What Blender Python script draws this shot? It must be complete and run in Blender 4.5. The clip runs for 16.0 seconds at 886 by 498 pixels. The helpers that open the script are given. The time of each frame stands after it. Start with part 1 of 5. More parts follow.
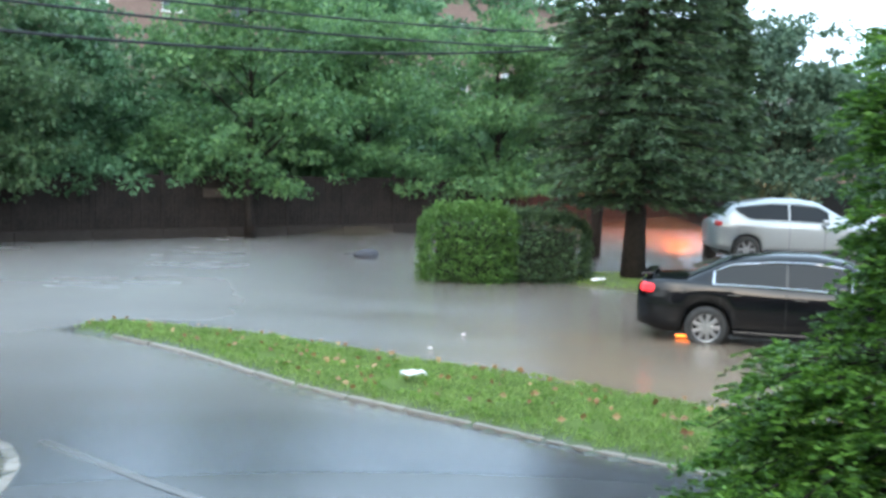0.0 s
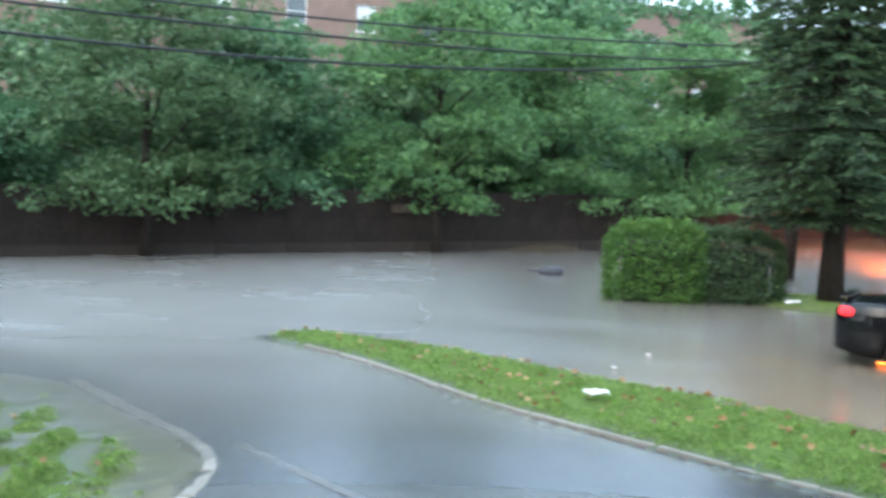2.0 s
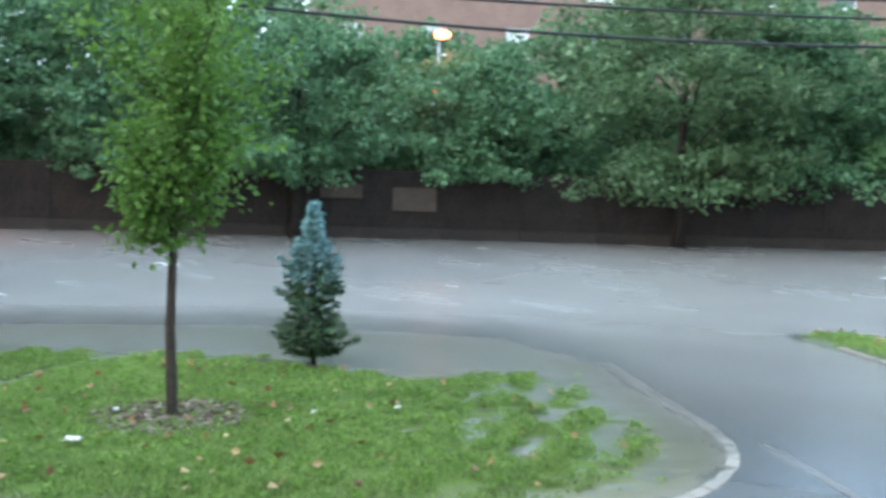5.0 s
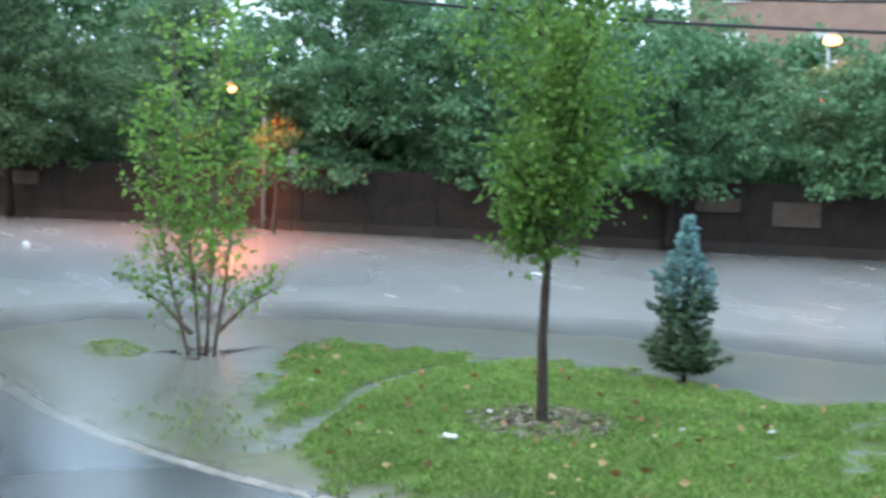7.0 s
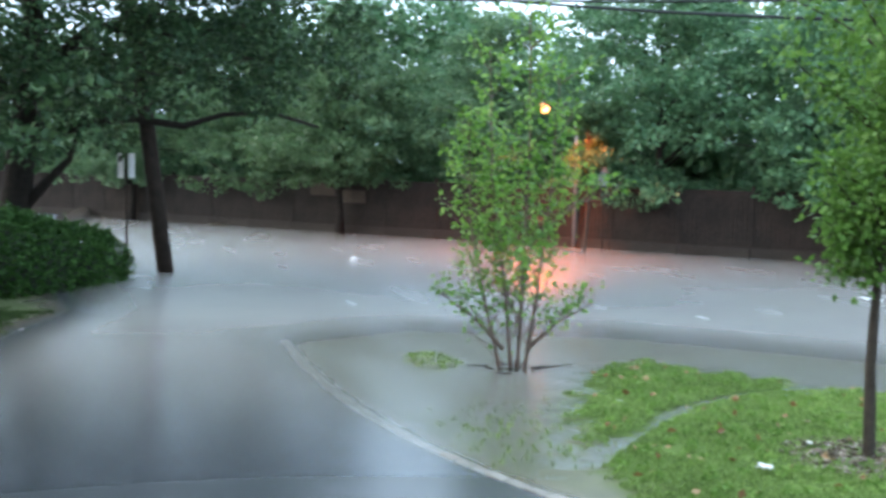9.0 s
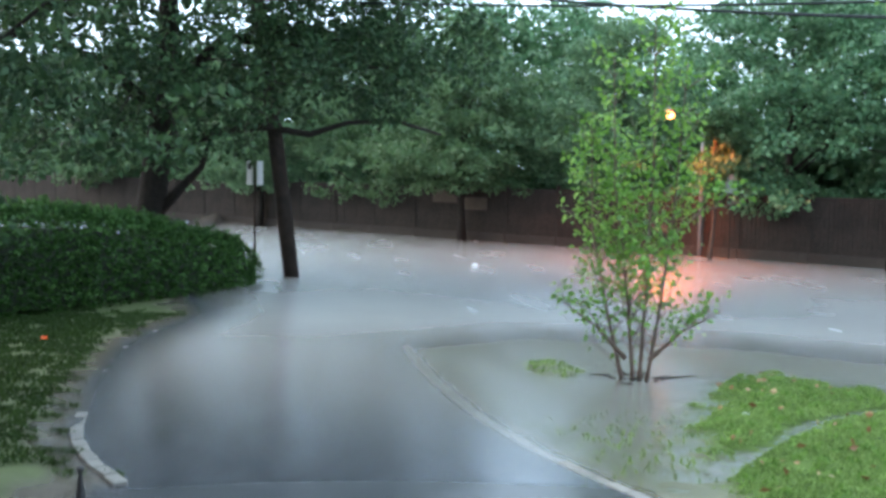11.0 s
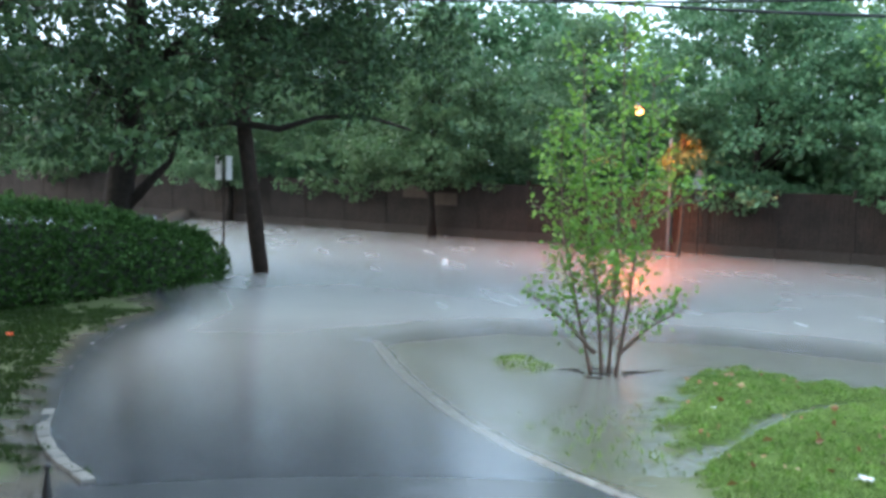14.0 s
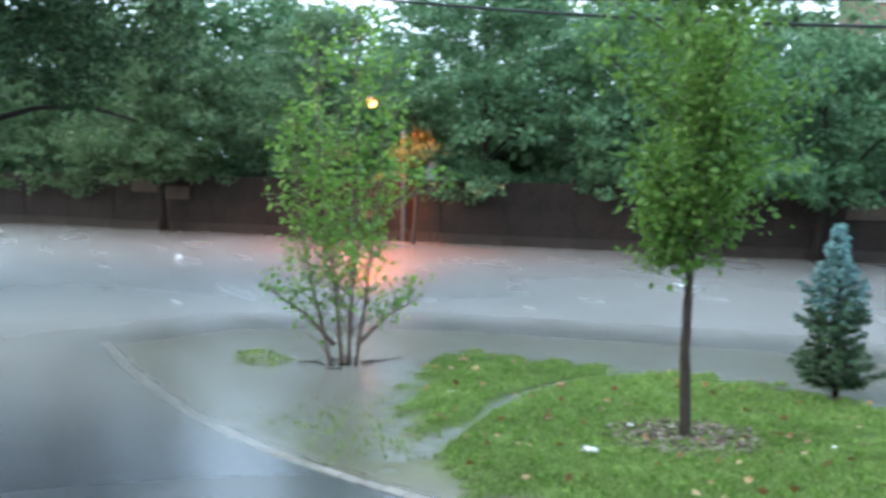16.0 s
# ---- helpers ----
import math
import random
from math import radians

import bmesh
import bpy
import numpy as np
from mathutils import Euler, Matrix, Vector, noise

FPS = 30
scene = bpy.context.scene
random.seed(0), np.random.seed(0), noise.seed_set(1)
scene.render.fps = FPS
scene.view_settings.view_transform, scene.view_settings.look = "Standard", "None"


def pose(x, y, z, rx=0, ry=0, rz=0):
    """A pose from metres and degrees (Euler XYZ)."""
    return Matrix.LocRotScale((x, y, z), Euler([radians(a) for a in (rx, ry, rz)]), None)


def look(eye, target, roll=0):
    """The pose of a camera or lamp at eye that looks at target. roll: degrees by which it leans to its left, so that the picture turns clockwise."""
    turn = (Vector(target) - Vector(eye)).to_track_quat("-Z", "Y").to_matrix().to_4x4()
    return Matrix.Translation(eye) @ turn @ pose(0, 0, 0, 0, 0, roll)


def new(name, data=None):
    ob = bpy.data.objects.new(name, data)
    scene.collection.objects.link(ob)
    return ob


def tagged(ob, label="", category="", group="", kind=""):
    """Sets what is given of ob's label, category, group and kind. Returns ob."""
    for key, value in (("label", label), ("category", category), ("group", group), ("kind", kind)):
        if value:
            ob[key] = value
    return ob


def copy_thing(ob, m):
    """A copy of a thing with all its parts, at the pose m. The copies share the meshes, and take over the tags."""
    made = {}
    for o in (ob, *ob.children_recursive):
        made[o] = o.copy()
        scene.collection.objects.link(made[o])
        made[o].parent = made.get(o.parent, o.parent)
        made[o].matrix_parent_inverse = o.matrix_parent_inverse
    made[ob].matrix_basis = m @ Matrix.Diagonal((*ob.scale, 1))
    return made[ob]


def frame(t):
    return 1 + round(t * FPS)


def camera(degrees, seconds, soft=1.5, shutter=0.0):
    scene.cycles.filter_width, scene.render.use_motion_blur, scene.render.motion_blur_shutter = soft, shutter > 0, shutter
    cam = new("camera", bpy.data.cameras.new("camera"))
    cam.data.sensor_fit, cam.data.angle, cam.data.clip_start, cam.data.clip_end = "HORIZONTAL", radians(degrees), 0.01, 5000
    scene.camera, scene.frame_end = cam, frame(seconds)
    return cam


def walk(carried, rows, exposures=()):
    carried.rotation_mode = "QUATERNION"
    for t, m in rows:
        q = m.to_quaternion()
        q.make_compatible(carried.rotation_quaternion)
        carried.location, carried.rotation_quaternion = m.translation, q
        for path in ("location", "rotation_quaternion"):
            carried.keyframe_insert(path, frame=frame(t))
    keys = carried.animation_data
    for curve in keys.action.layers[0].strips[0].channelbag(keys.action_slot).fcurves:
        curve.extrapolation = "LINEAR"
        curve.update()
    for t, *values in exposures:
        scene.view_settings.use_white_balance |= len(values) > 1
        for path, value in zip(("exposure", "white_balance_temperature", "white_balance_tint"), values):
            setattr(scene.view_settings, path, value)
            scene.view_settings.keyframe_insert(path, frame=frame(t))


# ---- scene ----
# ---- camera ----
cam = camera(45.0, 16.0, soft=3.2, shutter=0.5)
EYE = Vector((0.0, 0.0, 2.7))


def aim(yaw, pitch, roll):
    """A pose at EYE: yaw to the left of +y, pitch up, roll as look()."""
    a, b = radians(yaw), radians(pitch)
    return look(EYE, EYE + Vector((-math.sin(a) * math.cos(b), math.cos(a) * math.cos(b), math.sin(b))), roll)


PATH = [  # seconds, yaw, pitch, roll
    (0.0, 0.00, -4.59, 1.39),
    (0.5, 0.11, -4.44, 1.47),
    (1.0, 1.22, -3.87, 1.27),
    (1.5, 4.65, -4.06, 1.17),
    (2.0, 9.91, -3.96, 1.61),
    (2.5, 15.14, -4.34, 1.63),
    (3.0, 20.22, -4.65, 1.65),
    (3.5, 24.88, -4.56, 1.55),
    (6.0, 47.95, -5.66, 1.68),
    (6.5, 53.50, -5.51, 1.60),
    (7.0, 57.73, -5.05, 1.58),
    (7.5, 62.20, -5.10, 1.39),
    (8.0, 66.52, -4.96, 1.22),
    (8.5, 70.13, -4.81, 1.14),
    (9.0, 74.32, -4.42, 0.99),
    (9.5, 77.53, -4.34, 1.17),
    (10.0, 80.40, -3.82, 1.47),
    (12.5, 80.79, -4.43, 0.66),
    (13.0, 80.52, -4.44, 0.69),
    (13.5, 80.01, -4.34, 0.90),
    (14.0, 79.22, -4.37, 1.09),
    (14.5, 76.86, -4.35, 0.92),
    (15.0, 74.01, -4.58, 0.74),
    (15.5, 70.23, -4.74, 0.52),
    (16.0, 65.17, -4.58, 0.71),
]
walk(cam, [(t, aim(a, b, c)) for t, a, b, c in PATH])

# ---- world and light ----
world = bpy.data.worlds.new("overcast")
scene.world = world
world.use_nodes = True
wn, wl = world.node_tree.nodes, world.node_tree.links
wn.clear()
sky = wn.new("ShaderNodeTexSky")
sky.sky_type = "NISHITA"
sky.sun_disc = False
sky.sun_elevation, sky.sun_rotation = radians(28), radians(200)
sky.air_density, sky.dust_density, sky.ozone_density = 1.0, 6.0, 1.0
sky_back = wn.new("ShaderNodeBackground")
sky_back.inputs["Strength"].default_value = 0.05
cloud_back = wn.new("ShaderNodeBackground")
cloud_back.inputs["Color"].default_value = (0.70, 0.95, 1.20, 1)
cloud_back.inputs["Strength"].default_value = 0.95
both = wn.new("ShaderNodeAddShader")
wout = wn.new("ShaderNodeOutputWorld")
wl.new(sky.outputs[0], sky_back.inputs["Color"])
wl.new(sky_back.outputs[0], both.inputs[0])
wl.new(cloud_back.outputs[0], both.inputs[1])
wl.new(both.outputs[0], wout.inputs["Surface"])

sun = new("sun", bpy.data.lights.new("sun", "SUN"))
sun.data.energy, sun.data.angle, sun.data.color = 0.5, radians(40), (0.93, 1.0, 0.98)
sun.matrix_world = look((0, 0, 30), (12, 22, 0))
scene.view_settings.exposure = 1.53


# ---- materials ----
def mat(name):
    m = bpy.data.materials.new(name)
    m.use_nodes = True
    nt = m.node_tree
    return m, nt.nodes, nt.links, nt.nodes["Principled BSDF"]


def ramp(nodes, *stops):
    r = nodes.new("ShaderNodeValToRGB")
    e = r.color_ramp.elements
    while len(e) < len(stops):
        e.new(0.5)
    for el, (p, c) in zip(e, stops):
        el.position, el.color = p, (*c, 1)
    return r


def noise_node(nodes, links, scale, detail=5.0, rough=0.6, coord="Object"):
    tc = nodes.new("ShaderNodeTexCoord")
    n = nodes.new("ShaderNodeTexNoise")
    n.inputs["Scale"].default_value, n.inputs["Detail"].default_value, n.inputs["Roughness"].default_value = scale, detail, rough
    links.new(tc.outputs[coord], n.inputs["Vector"])
    return n


def surface(name, dark, light, scale=6.0, rough=0.7, bump=0.3, dist=0.01, metal=0.0, fine=8.0, spec=0.5, coat=0.0):
    """A surface whose colour wanders between two tones at two sizes, with a fine relief."""
    m, n, l, b = mat(name)
    big = noise_node(n, l, scale)
    small = noise_node(n, l, scale * fine)
    mix = n.new("ShaderNodeMix")
    mix.data_type = "FLOAT"
    mix.inputs[0].default_value = 0.45
    l.new(big.outputs["Fac"], mix.inputs[2])
    l.new(small.outputs["Fac"], mix.inputs[3])
    r = ramp(n, (0.3, dark), (0.7, light))
    l.new(mix.outputs[0], r.inputs["Fac"])
    l.new(r.outputs["Color"], b.inputs["Base Color"])
    b.inputs["Roughness"].default_value, b.inputs["Metallic"].default_value = rough, metal
    b.inputs["Specular IOR Level"].default_value, b.inputs["Coat Weight"].default_value = spec, coat
    bp = n.new("ShaderNodeBump")
    bp.inputs["Strength"].default_value, bp.inputs["Distance"].default_value = bump, dist
    l.new(small.outputs["Fac"], bp.inputs["Height"])
    l.new(bp.outputs["Normal"], b.inputs["Normal"])
    return m


def leaves(name, dark, mid, light, glow=0.35, rough=0.5, patch=0.35, wet=0.45):
    """Foliage: each leaf its own tone, with larger drifts of tone, partly translucent."""
    m, n, l, b = mat(name)
    g = n.new("ShaderNodeNewGeometry")
    big = noise_node(n, l, patch, 3.0)
    mix = n.new("ShaderNodeMix")
    mix.data_type = "FLOAT"
    mix.inputs[0].default_value = 0.5
    l.new(g.outputs["Random Per Island"], mix.inputs[2])
    l.new(big.outputs["Fac"], mix.inputs[3])
    r = ramp(n, (0.15, dark), (0.5, mid), (0.85, light))
    l.new(mix.outputs[0], r.inputs["Fac"])
    l.new(r.outputs["Color"], b.inputs["Base Color"])
    b.inputs["Roughness"].default_value, b.inputs["Specular IOR Level"].default_value = rough, wet
    t = n.new("ShaderNodeBsdfTranslucent")
    l.new(r.outputs["Color"], t.inputs["Color"])
    s = n.new("ShaderNodeMixShader")
    s.inputs["Fac"].default_value = glow
    l.new(b.outputs[0], s.inputs[1])
    l.new(t.outputs[0], s.inputs[2])
    l.new(s.outputs[0], n["Material Output"].inputs["Surface"])
    return m


def lit(name, color, strength):
    m, n, l, b = mat(name)
    b.inputs["Base Color"].default_value = (*color, 1)
    b.inputs["Emission Color"].default_value = (*color, 1)
    b.inputs["Emission Strength"].default_value = strength
    return m


M = {}
M["bark"] = surface("bark", (0.03, 0.024, 0.02), (0.10, 0.08, 0.065), 9, 0.9, 0.8, 0.02, spec=0.12)
M["dark_bark"] = surface("dark_bark", (0.012, 0.010, 0.009), (0.04, 0.032, 0.027), 9, 0.85, 0.8, 0.02, spec=0.12)
M["birch_bark"] = surface("birch_bark", (0.06, 0.038, 0.028), (0.20, 0.14, 0.11), 14, 0.8, 0.5, 0.01)
M["pole_wood"] = surface("pole_wood", (0.012, 0.010, 0.009), (0.05, 0.036, 0.028), 5, 0.75, 0.5, 0.01, spec=0.12)
M["fence_wood"] = surface("fence_wood", (0.014, 0.0115, 0.0105), (0.042, 0.032, 0.027), 1.1, 0.8, 0.4, 0.01, spec=0.12)
M["fence_new"] = surface("fence_new", (0.05, 0.038, 0.03), (0.10, 0.076, 0.06), 2.5, 0.8, 0.4, 0.01, spec=0.12)
M["fence_base"] = surface("fence_base", (0.022, 0.018, 0.016), (0.055, 0.045, 0.038), 1.5, 0.85, 0.4, 0.01, spec=0.12)
M["brick"] = surface("brick", (0.16, 0.105, 0.085), (0.26, 0.175, 0.145), 1.2, 0.85, 0.3, 0.01)
M["trim"] = surface("trim", (0.55, 0.56, 0.56), (0.75, 0.76, 0.76), 4, 0.6, 0.1)
M["kerb"] = surface("kerb", (0.22, 0.20, 0.17), (0.42, 0.38, 0.33), 5, 0.6, 0.5, 0.01)
M["grass"] = leaves("grass", (0.085, 0.125, 0.038), (0.195, 0.300, 0.080), (0.370, 0.495, 0.165), 0.45, 0.6, 0.8, 0.3)
M["grass_clump"] = leaves("grass_clump", (0.075, 0.140, 0.030), (0.165, 0.290, 0.060), (0.320, 0.460, 0.125), 0.45, 0.6, 0.8, 0.3)
# lawn by the drive: shade of hedge and trees is in this green
M["grass_shaded"] = leaves("grass_shaded", (0.012, 0.026, 0.007), (0.028, 0.055, 0.012), (0.060, 0.100, 0.022), 0.3, 0.6, 1.0, 0.2)
M["leaf_blue"] = leaves("leaf_blue", (0.026, 0.060, 0.038), (0.056, 0.110, 0.066), (0.105, 0.170, 0.105), 0.3, 0.6, 1.0)
M["leaf_maple"] = leaves("leaf_maple", (0.060, 0.125, 0.024), (0.112, 0.235, 0.042), (0.195, 0.345, 0.075), 0.45, 0.5, 0.8)
M["leaf_birch"] = leaves("leaf_birch", (0.066, 0.149, 0.030), (0.143, 0.299, 0.050), (0.286, 0.483, 0.100), 0.45, 0.4, 0.8)
M["leaf_bright"] = leaves("leaf_bright", (0.040, 0.100, 0.044), (0.094, 0.206, 0.076), (0.184, 0.330, 0.115), 0.4)
M["leaf_mid"] = leaves("leaf_mid", (0.050, 0.102, 0.052), (0.102, 0.190, 0.092), (0.184, 0.290, 0.140), 0.4)
M["leaf_dark"] = leaves("leaf_dark", (0.035, 0.094, 0.044), (0.078, 0.178, 0.080), (0.158, 0.287, 0.136), 0.35)
M["leaf_olive"] = leaves("leaf_olive", (0.036, 0.076, 0.032), (0.078, 0.148, 0.062), (0.140, 0.232, 0.100), 0.4)
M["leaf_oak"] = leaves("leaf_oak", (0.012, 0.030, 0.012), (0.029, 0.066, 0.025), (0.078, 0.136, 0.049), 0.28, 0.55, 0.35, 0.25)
M["leaf_hedge"] = leaves("leaf_hedge", (0.040, 0.092, 0.024), (0.086, 0.190, 0.042), (0.170, 0.320, 0.080), 0.4, 0.5, 1.0)
M["leaf_hedge_dark"] = leaves("leaf_hedge_dark", (0.015, 0.04, 0.010), (0.035, 0.09, 0.02), (0.08, 0.16, 0.04), 0.25, 0.55, 1.0, 0.2)
M["needle"] = leaves("needle", (0.015, 0.035, 0.016), (0.035, 0.075, 0.032), (0.08, 0.14, 0.05), 0.2, 0.6, 0.7)
M["needle_blue"] = leaves("needle_blue", (0.101, 0.204, 0.205), (0.173, 0.323, 0.328), (0.259, 0.442, 0.443), 0.2, 0.6, 2.0)
M["needle_green"] = leaves("needle_green", (0.02, 0.05, 0.025), (0.05, 0.11, 0.05), (0.10, 0.18, 0.08), 0.2, 0.6, 2.0)
M["yew"] = leaves("yew", (0.012, 0.036, 0.008), (0.050, 0.135, 0.018), (0.19, 0.38, 0.05), 0.35, 0.5, 1.8, 0.3)
M["black_metal"] = surface("black_metal", (0.008, 0.008, 0.009), (0.02, 0.02, 0.022), 8, 0.4, 0.2, 0.003)
M["steel"] = surface("steel", (0.25, 0.26, 0.27), (0.42, 0.43, 0.44), 8, 0.45, 0.2, 0.003, metal=0.7)
M["sign_white"] = surface("sign_white", (0.55, 0.56, 0.56), (0.72, 0.73, 0.73), 8, 0.5, 0.1, 0.002)
M["sodium"] = lit("sodium", (1.0, 0.28, 0.085), 5.0)
M["sodium_warm"] = lit("sodium_warm", (1.0, 0.22, 0.045), 0.9)
M["wire"] = surface("wire", (0.012, 0.014, 0.015), (0.03, 0.033, 0.035), 5, 0.5, 0.1, spec=0.12)
M["tar_pale"] = surface("tar_pale", (0.075, 0.074, 0.072), (0.13, 0.127, 0.12), 4, 0.35, 0.3)
M["sign_grey"] = surface("sign_grey", (0.22, 0.25, 0.27), (0.32, 0.35, 0.37), 8, 0.5, 0.1, 0.002)
# near-black: the hedges' inner shade painted onto core block and stems
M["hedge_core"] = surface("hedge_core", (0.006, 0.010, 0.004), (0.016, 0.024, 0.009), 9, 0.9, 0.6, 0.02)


# ---- building helpers ----
def part(name, bm, material, parent=None, label="", smooth=False):
    """One mesh object from a bmesh, under a thing or a part."""
    me = bpy.data.meshes.new(name)
    bm.to_mesh(me)
    bm.free()
    for m in material if isinstance(material, (list, tuple)) else [material]:
        me.materials.append(m)
    if smooth:
        me.polygons.foreach_set("use_smooth", [True] * len(me.polygons))
    ob = new(name, me)
    ob.parent = parent
    if label:
        tagged(ob, label)
    return ob


def raw(name, verts, faces, material, parent=None, label="", smooth=False):
    """One mesh object from arrays."""
    me = bpy.data.meshes.new(name)
    me.from_pydata([tuple(v) for v in verts] if not isinstance(verts, np.ndarray) else verts.tolist(), [], faces.tolist() if isinstance(faces, np.ndarray) else faces)
    me.materials.append(material)
    if smooth:
        me.polygons.foreach_set("use_smooth", [True] * len(me.polygons))
    ob = new(name, me)
    ob.parent = parent
    if label:
        tagged(ob, label)
    return ob


def thing(name, m, label, category, group="", kind=""):
    ob = new(name)
    ob.empty_display_size = 0.1
    ob.matrix_world = m
    return tagged(ob, label, category, group, kind)


def box(bm, size, m=Matrix(), bevel=0.0):
    r = bmesh.ops.create_cube(bm, size=1.0, matrix=m @ Matrix.Diagonal((*size, 1)))
    if bevel:
        es = list({e for v in r["verts"] for e in v.link_edges})
        bmesh.ops.bevel(bm, geom=es, offset=bevel, segments=2, affect="EDGES", profile=0.5)
    return bm


def tube(pts, radii, sides=8, jitter=0.0, rng=None):
    """Vertices and faces of a tapered pipe along pts, closed at its ends."""
    pts = [Vector(p) for p in pts]
    vs, fs = [], []
    side = Vector((1, 0, 0))
    for i, p in enumerate(pts):
        d = (pts[min(i + 1, len(pts) - 1)] - pts[max(i - 1, 0)]).normalized()
        u = d.cross(side)
        if u.length < 0.1:
            u = d.cross(Vector((0, 1, 0)))
        u.normalize()
        v = d.cross(u)
        for k in range(sides):
            a = 2 * math.pi * k / sides
            r = radii[i] * (1 + (rng.uniform(-jitter, jitter) if jitter else 0))
            vs.append(p + u * math.cos(a) * r + v * math.sin(a) * r)
    for i in range(len(pts) - 1):
        for k in range(sides):
            a, b = i * sides + k, i * sides + (k + 1) % sides
            fs.append((a, b, b + sides, a + sides))
    fs.append(tuple(range(sides))[::-1])
    n = (len(pts) - 1) * sides
    fs.append(tuple(range(n, n + sides)))
    return vs, fs


def join(pieces):
    vs, fs = [], []
    for v, f in pieces:
        o = len(vs)
        vs += v
        fs += [tuple(i + o for i in q) for q in f]
    return vs, fs


def blades(centres, size, aspect, rng, along=None, wander=1.0, fold=0.25, droop=0.0):
    """Arrays for one folded leaf of two quads-in-one at each centre. along: the way each points, or any way."""
    n = len(centres)
    d = rng.normal(size=(n, 3))
    if along is not None:
        d = along + wander * d * 0.5
    d[:, 2] -= droop
    d /= np.linalg.norm(d, axis=1, keepdims=True) + 1e-9
    w = np.cross(d, rng.normal(size=(n, 3)))
    w /= np.linalg.norm(w, axis=1, keepdims=True) + 1e-9
    up = np.cross(w, d)
    s = size * rng.uniform(0.65, 1.3, size=(n, 1))
    a = centres - d * s * 0.5
    b = centres + d * s * 0.5
    k = s * aspect * 0.5
    l = centres + w * k + up * k * fold
    r = centres - w * k + up * k * fold
    v = np.stack([a, l, b, r], 1).reshape(-1, 3)
    i = np.arange(n)[:, None] * 4
    f = np.concatenate([i + [0, 1, 2], i + [0, 2, 3]])
    return v, f


def clumps(rng, centres, radii, per, flat=0.7):
    """Leaf places thick towards the shell of many small clumps, and the ways outwards."""
    n = len(centres)
    d = rng.normal(size=(n, per, 3))
    d /= np.linalg.norm(d, axis=2, keepdims=True)
    r = rng.uniform(0.25, 1.0, size=(n, per, 1)) ** 0.5
    p = centres[:, None] + d * r * radii[:, None, None] * np.array([1, 1, flat])
    return p.reshape(-1, 3), d.reshape(-1, 3)


def crown_places(rng, n, base, top, width, shape=0.5, squash=1.0, inner=0.55, loose=1.0):
    """Clump places in a crown between two heights: widest at the given share of its height."""
    out, boughs = [], []
    while len(boughs) < max(14, n // 17):
        h = rng.uniform(0, 1)
        prof = math.sin(math.pi * min(1.0, (h / (2 * shape)) if h < shape else (0.5 + (h - shape) / (2 * (1 - shape))))) ** 0.6
        a = rng.uniform(0, 2 * math.pi)
        lump = 0.78 + 0.3 * math.sin(3 * a + 5 * h + base) * math.cos(2 * a - 4 * h)
        r = prof * lump * width * (rng.uniform(inner, 1.0) if rng.uniform() < 0.8 else rng.uniform(0, inner))
        boughs.append((r * math.cos(a), r * math.sin(a) * squash, base + h * (top - base)))
    fat = (0.125 * width + 0.05 * (top - base)) * loose
    while len(out) < n:
        p = boughs[rng.integers(len(boughs))]
        d = rng.normal(0, 1, 3) * [fat, fat, 0.34 * fat]
        z = p[2] + d[2] - 0.22 * math.hypot(d[0], d[1])
        if z > base - 0.35:
            out.append((p[0] + d[0], p[1] + d[1], z))
    return np.array(out)


def leafy_tree(name, label, where, height, base, width, leaf_mat, bark_mat, seed, n=260, per=55, leaf=0.17, clump=0.62, trunk=0.16, shape=0.45, group="", lean=0.0, squash=1.0, inner=0.55, loose=1.0):
    """A tapered trunk with limbs to its clumps, and a crown of many leaves."""
    rng = np.random.default_rng(seed)
    t = thing(name, pose(*where), label, "tree", group)
    places = crown_places(rng, n, base, height, width, shape, squash, inner, loose)
    places[:, 0] += lean * places[:, 2]
    pts = [(lean * z + 0.06 * math.sin(z * 1.3 + seed), 0.06 * math.cos(z * 1.7 + seed), z) for z in np.linspace(-0.3, height * 0.93, 9)]
    rad = [trunk * (1.25 if i == 0 else 1) * (1 - 0.105 * i) for i in range(9)]
    pieces = [tube(pts, rad, 9, 0.08, rng)]
    for k in range(0, n, max(1, n // 34)):
        e = Vector(places[k])
        z0 = max(base * 0.75, e.z - 0.55 * math.hypot(e.x, e.y) - 0.2)
        s = Vector((lean * z0, 0, z0))
        mid = s.lerp(e, 0.5) + Vector((0, 0, 0.15 * (e - s).length))
        r0 = trunk * 0.34 * max(0.35, 1 - z0 / height)
        pieces.append(tube([s, mid, e], [r0, r0 * 0.6, r0 * 0.2], 5))
    v, f = join(pieces)
    raw("trunk", v, f, M[bark_mat], t, smooth=True)
    c, d = clumps(rng, places, rng.uniform(0.55, 1.3, n) * clump, per, 0.5)
    v, f = blades(c, leaf, 0.62, rng, d, 1.2, droop=0.25)
    raw("crown", v, f, M[leaf_mat], t)
    return t


# street axes: s runs along the fence, n away from the house
S_AX, N_AX = Vector((0.765, 0.644, 0)).normalized(), Vector((-0.644, 0.765, 0)).normalized()
S_DEG = math.degrees(math.atan2(S_AX.y, S_AX.x))


def street(s, n, z=0.0):
    return S_AX * s + N_AX * n + Vector((0, 0, z))


def polar(yaw, dist, z=0.0):
    a = radians(yaw)
    return Vector((-math.sin(a) * dist, math.cos(a) * dist, z))


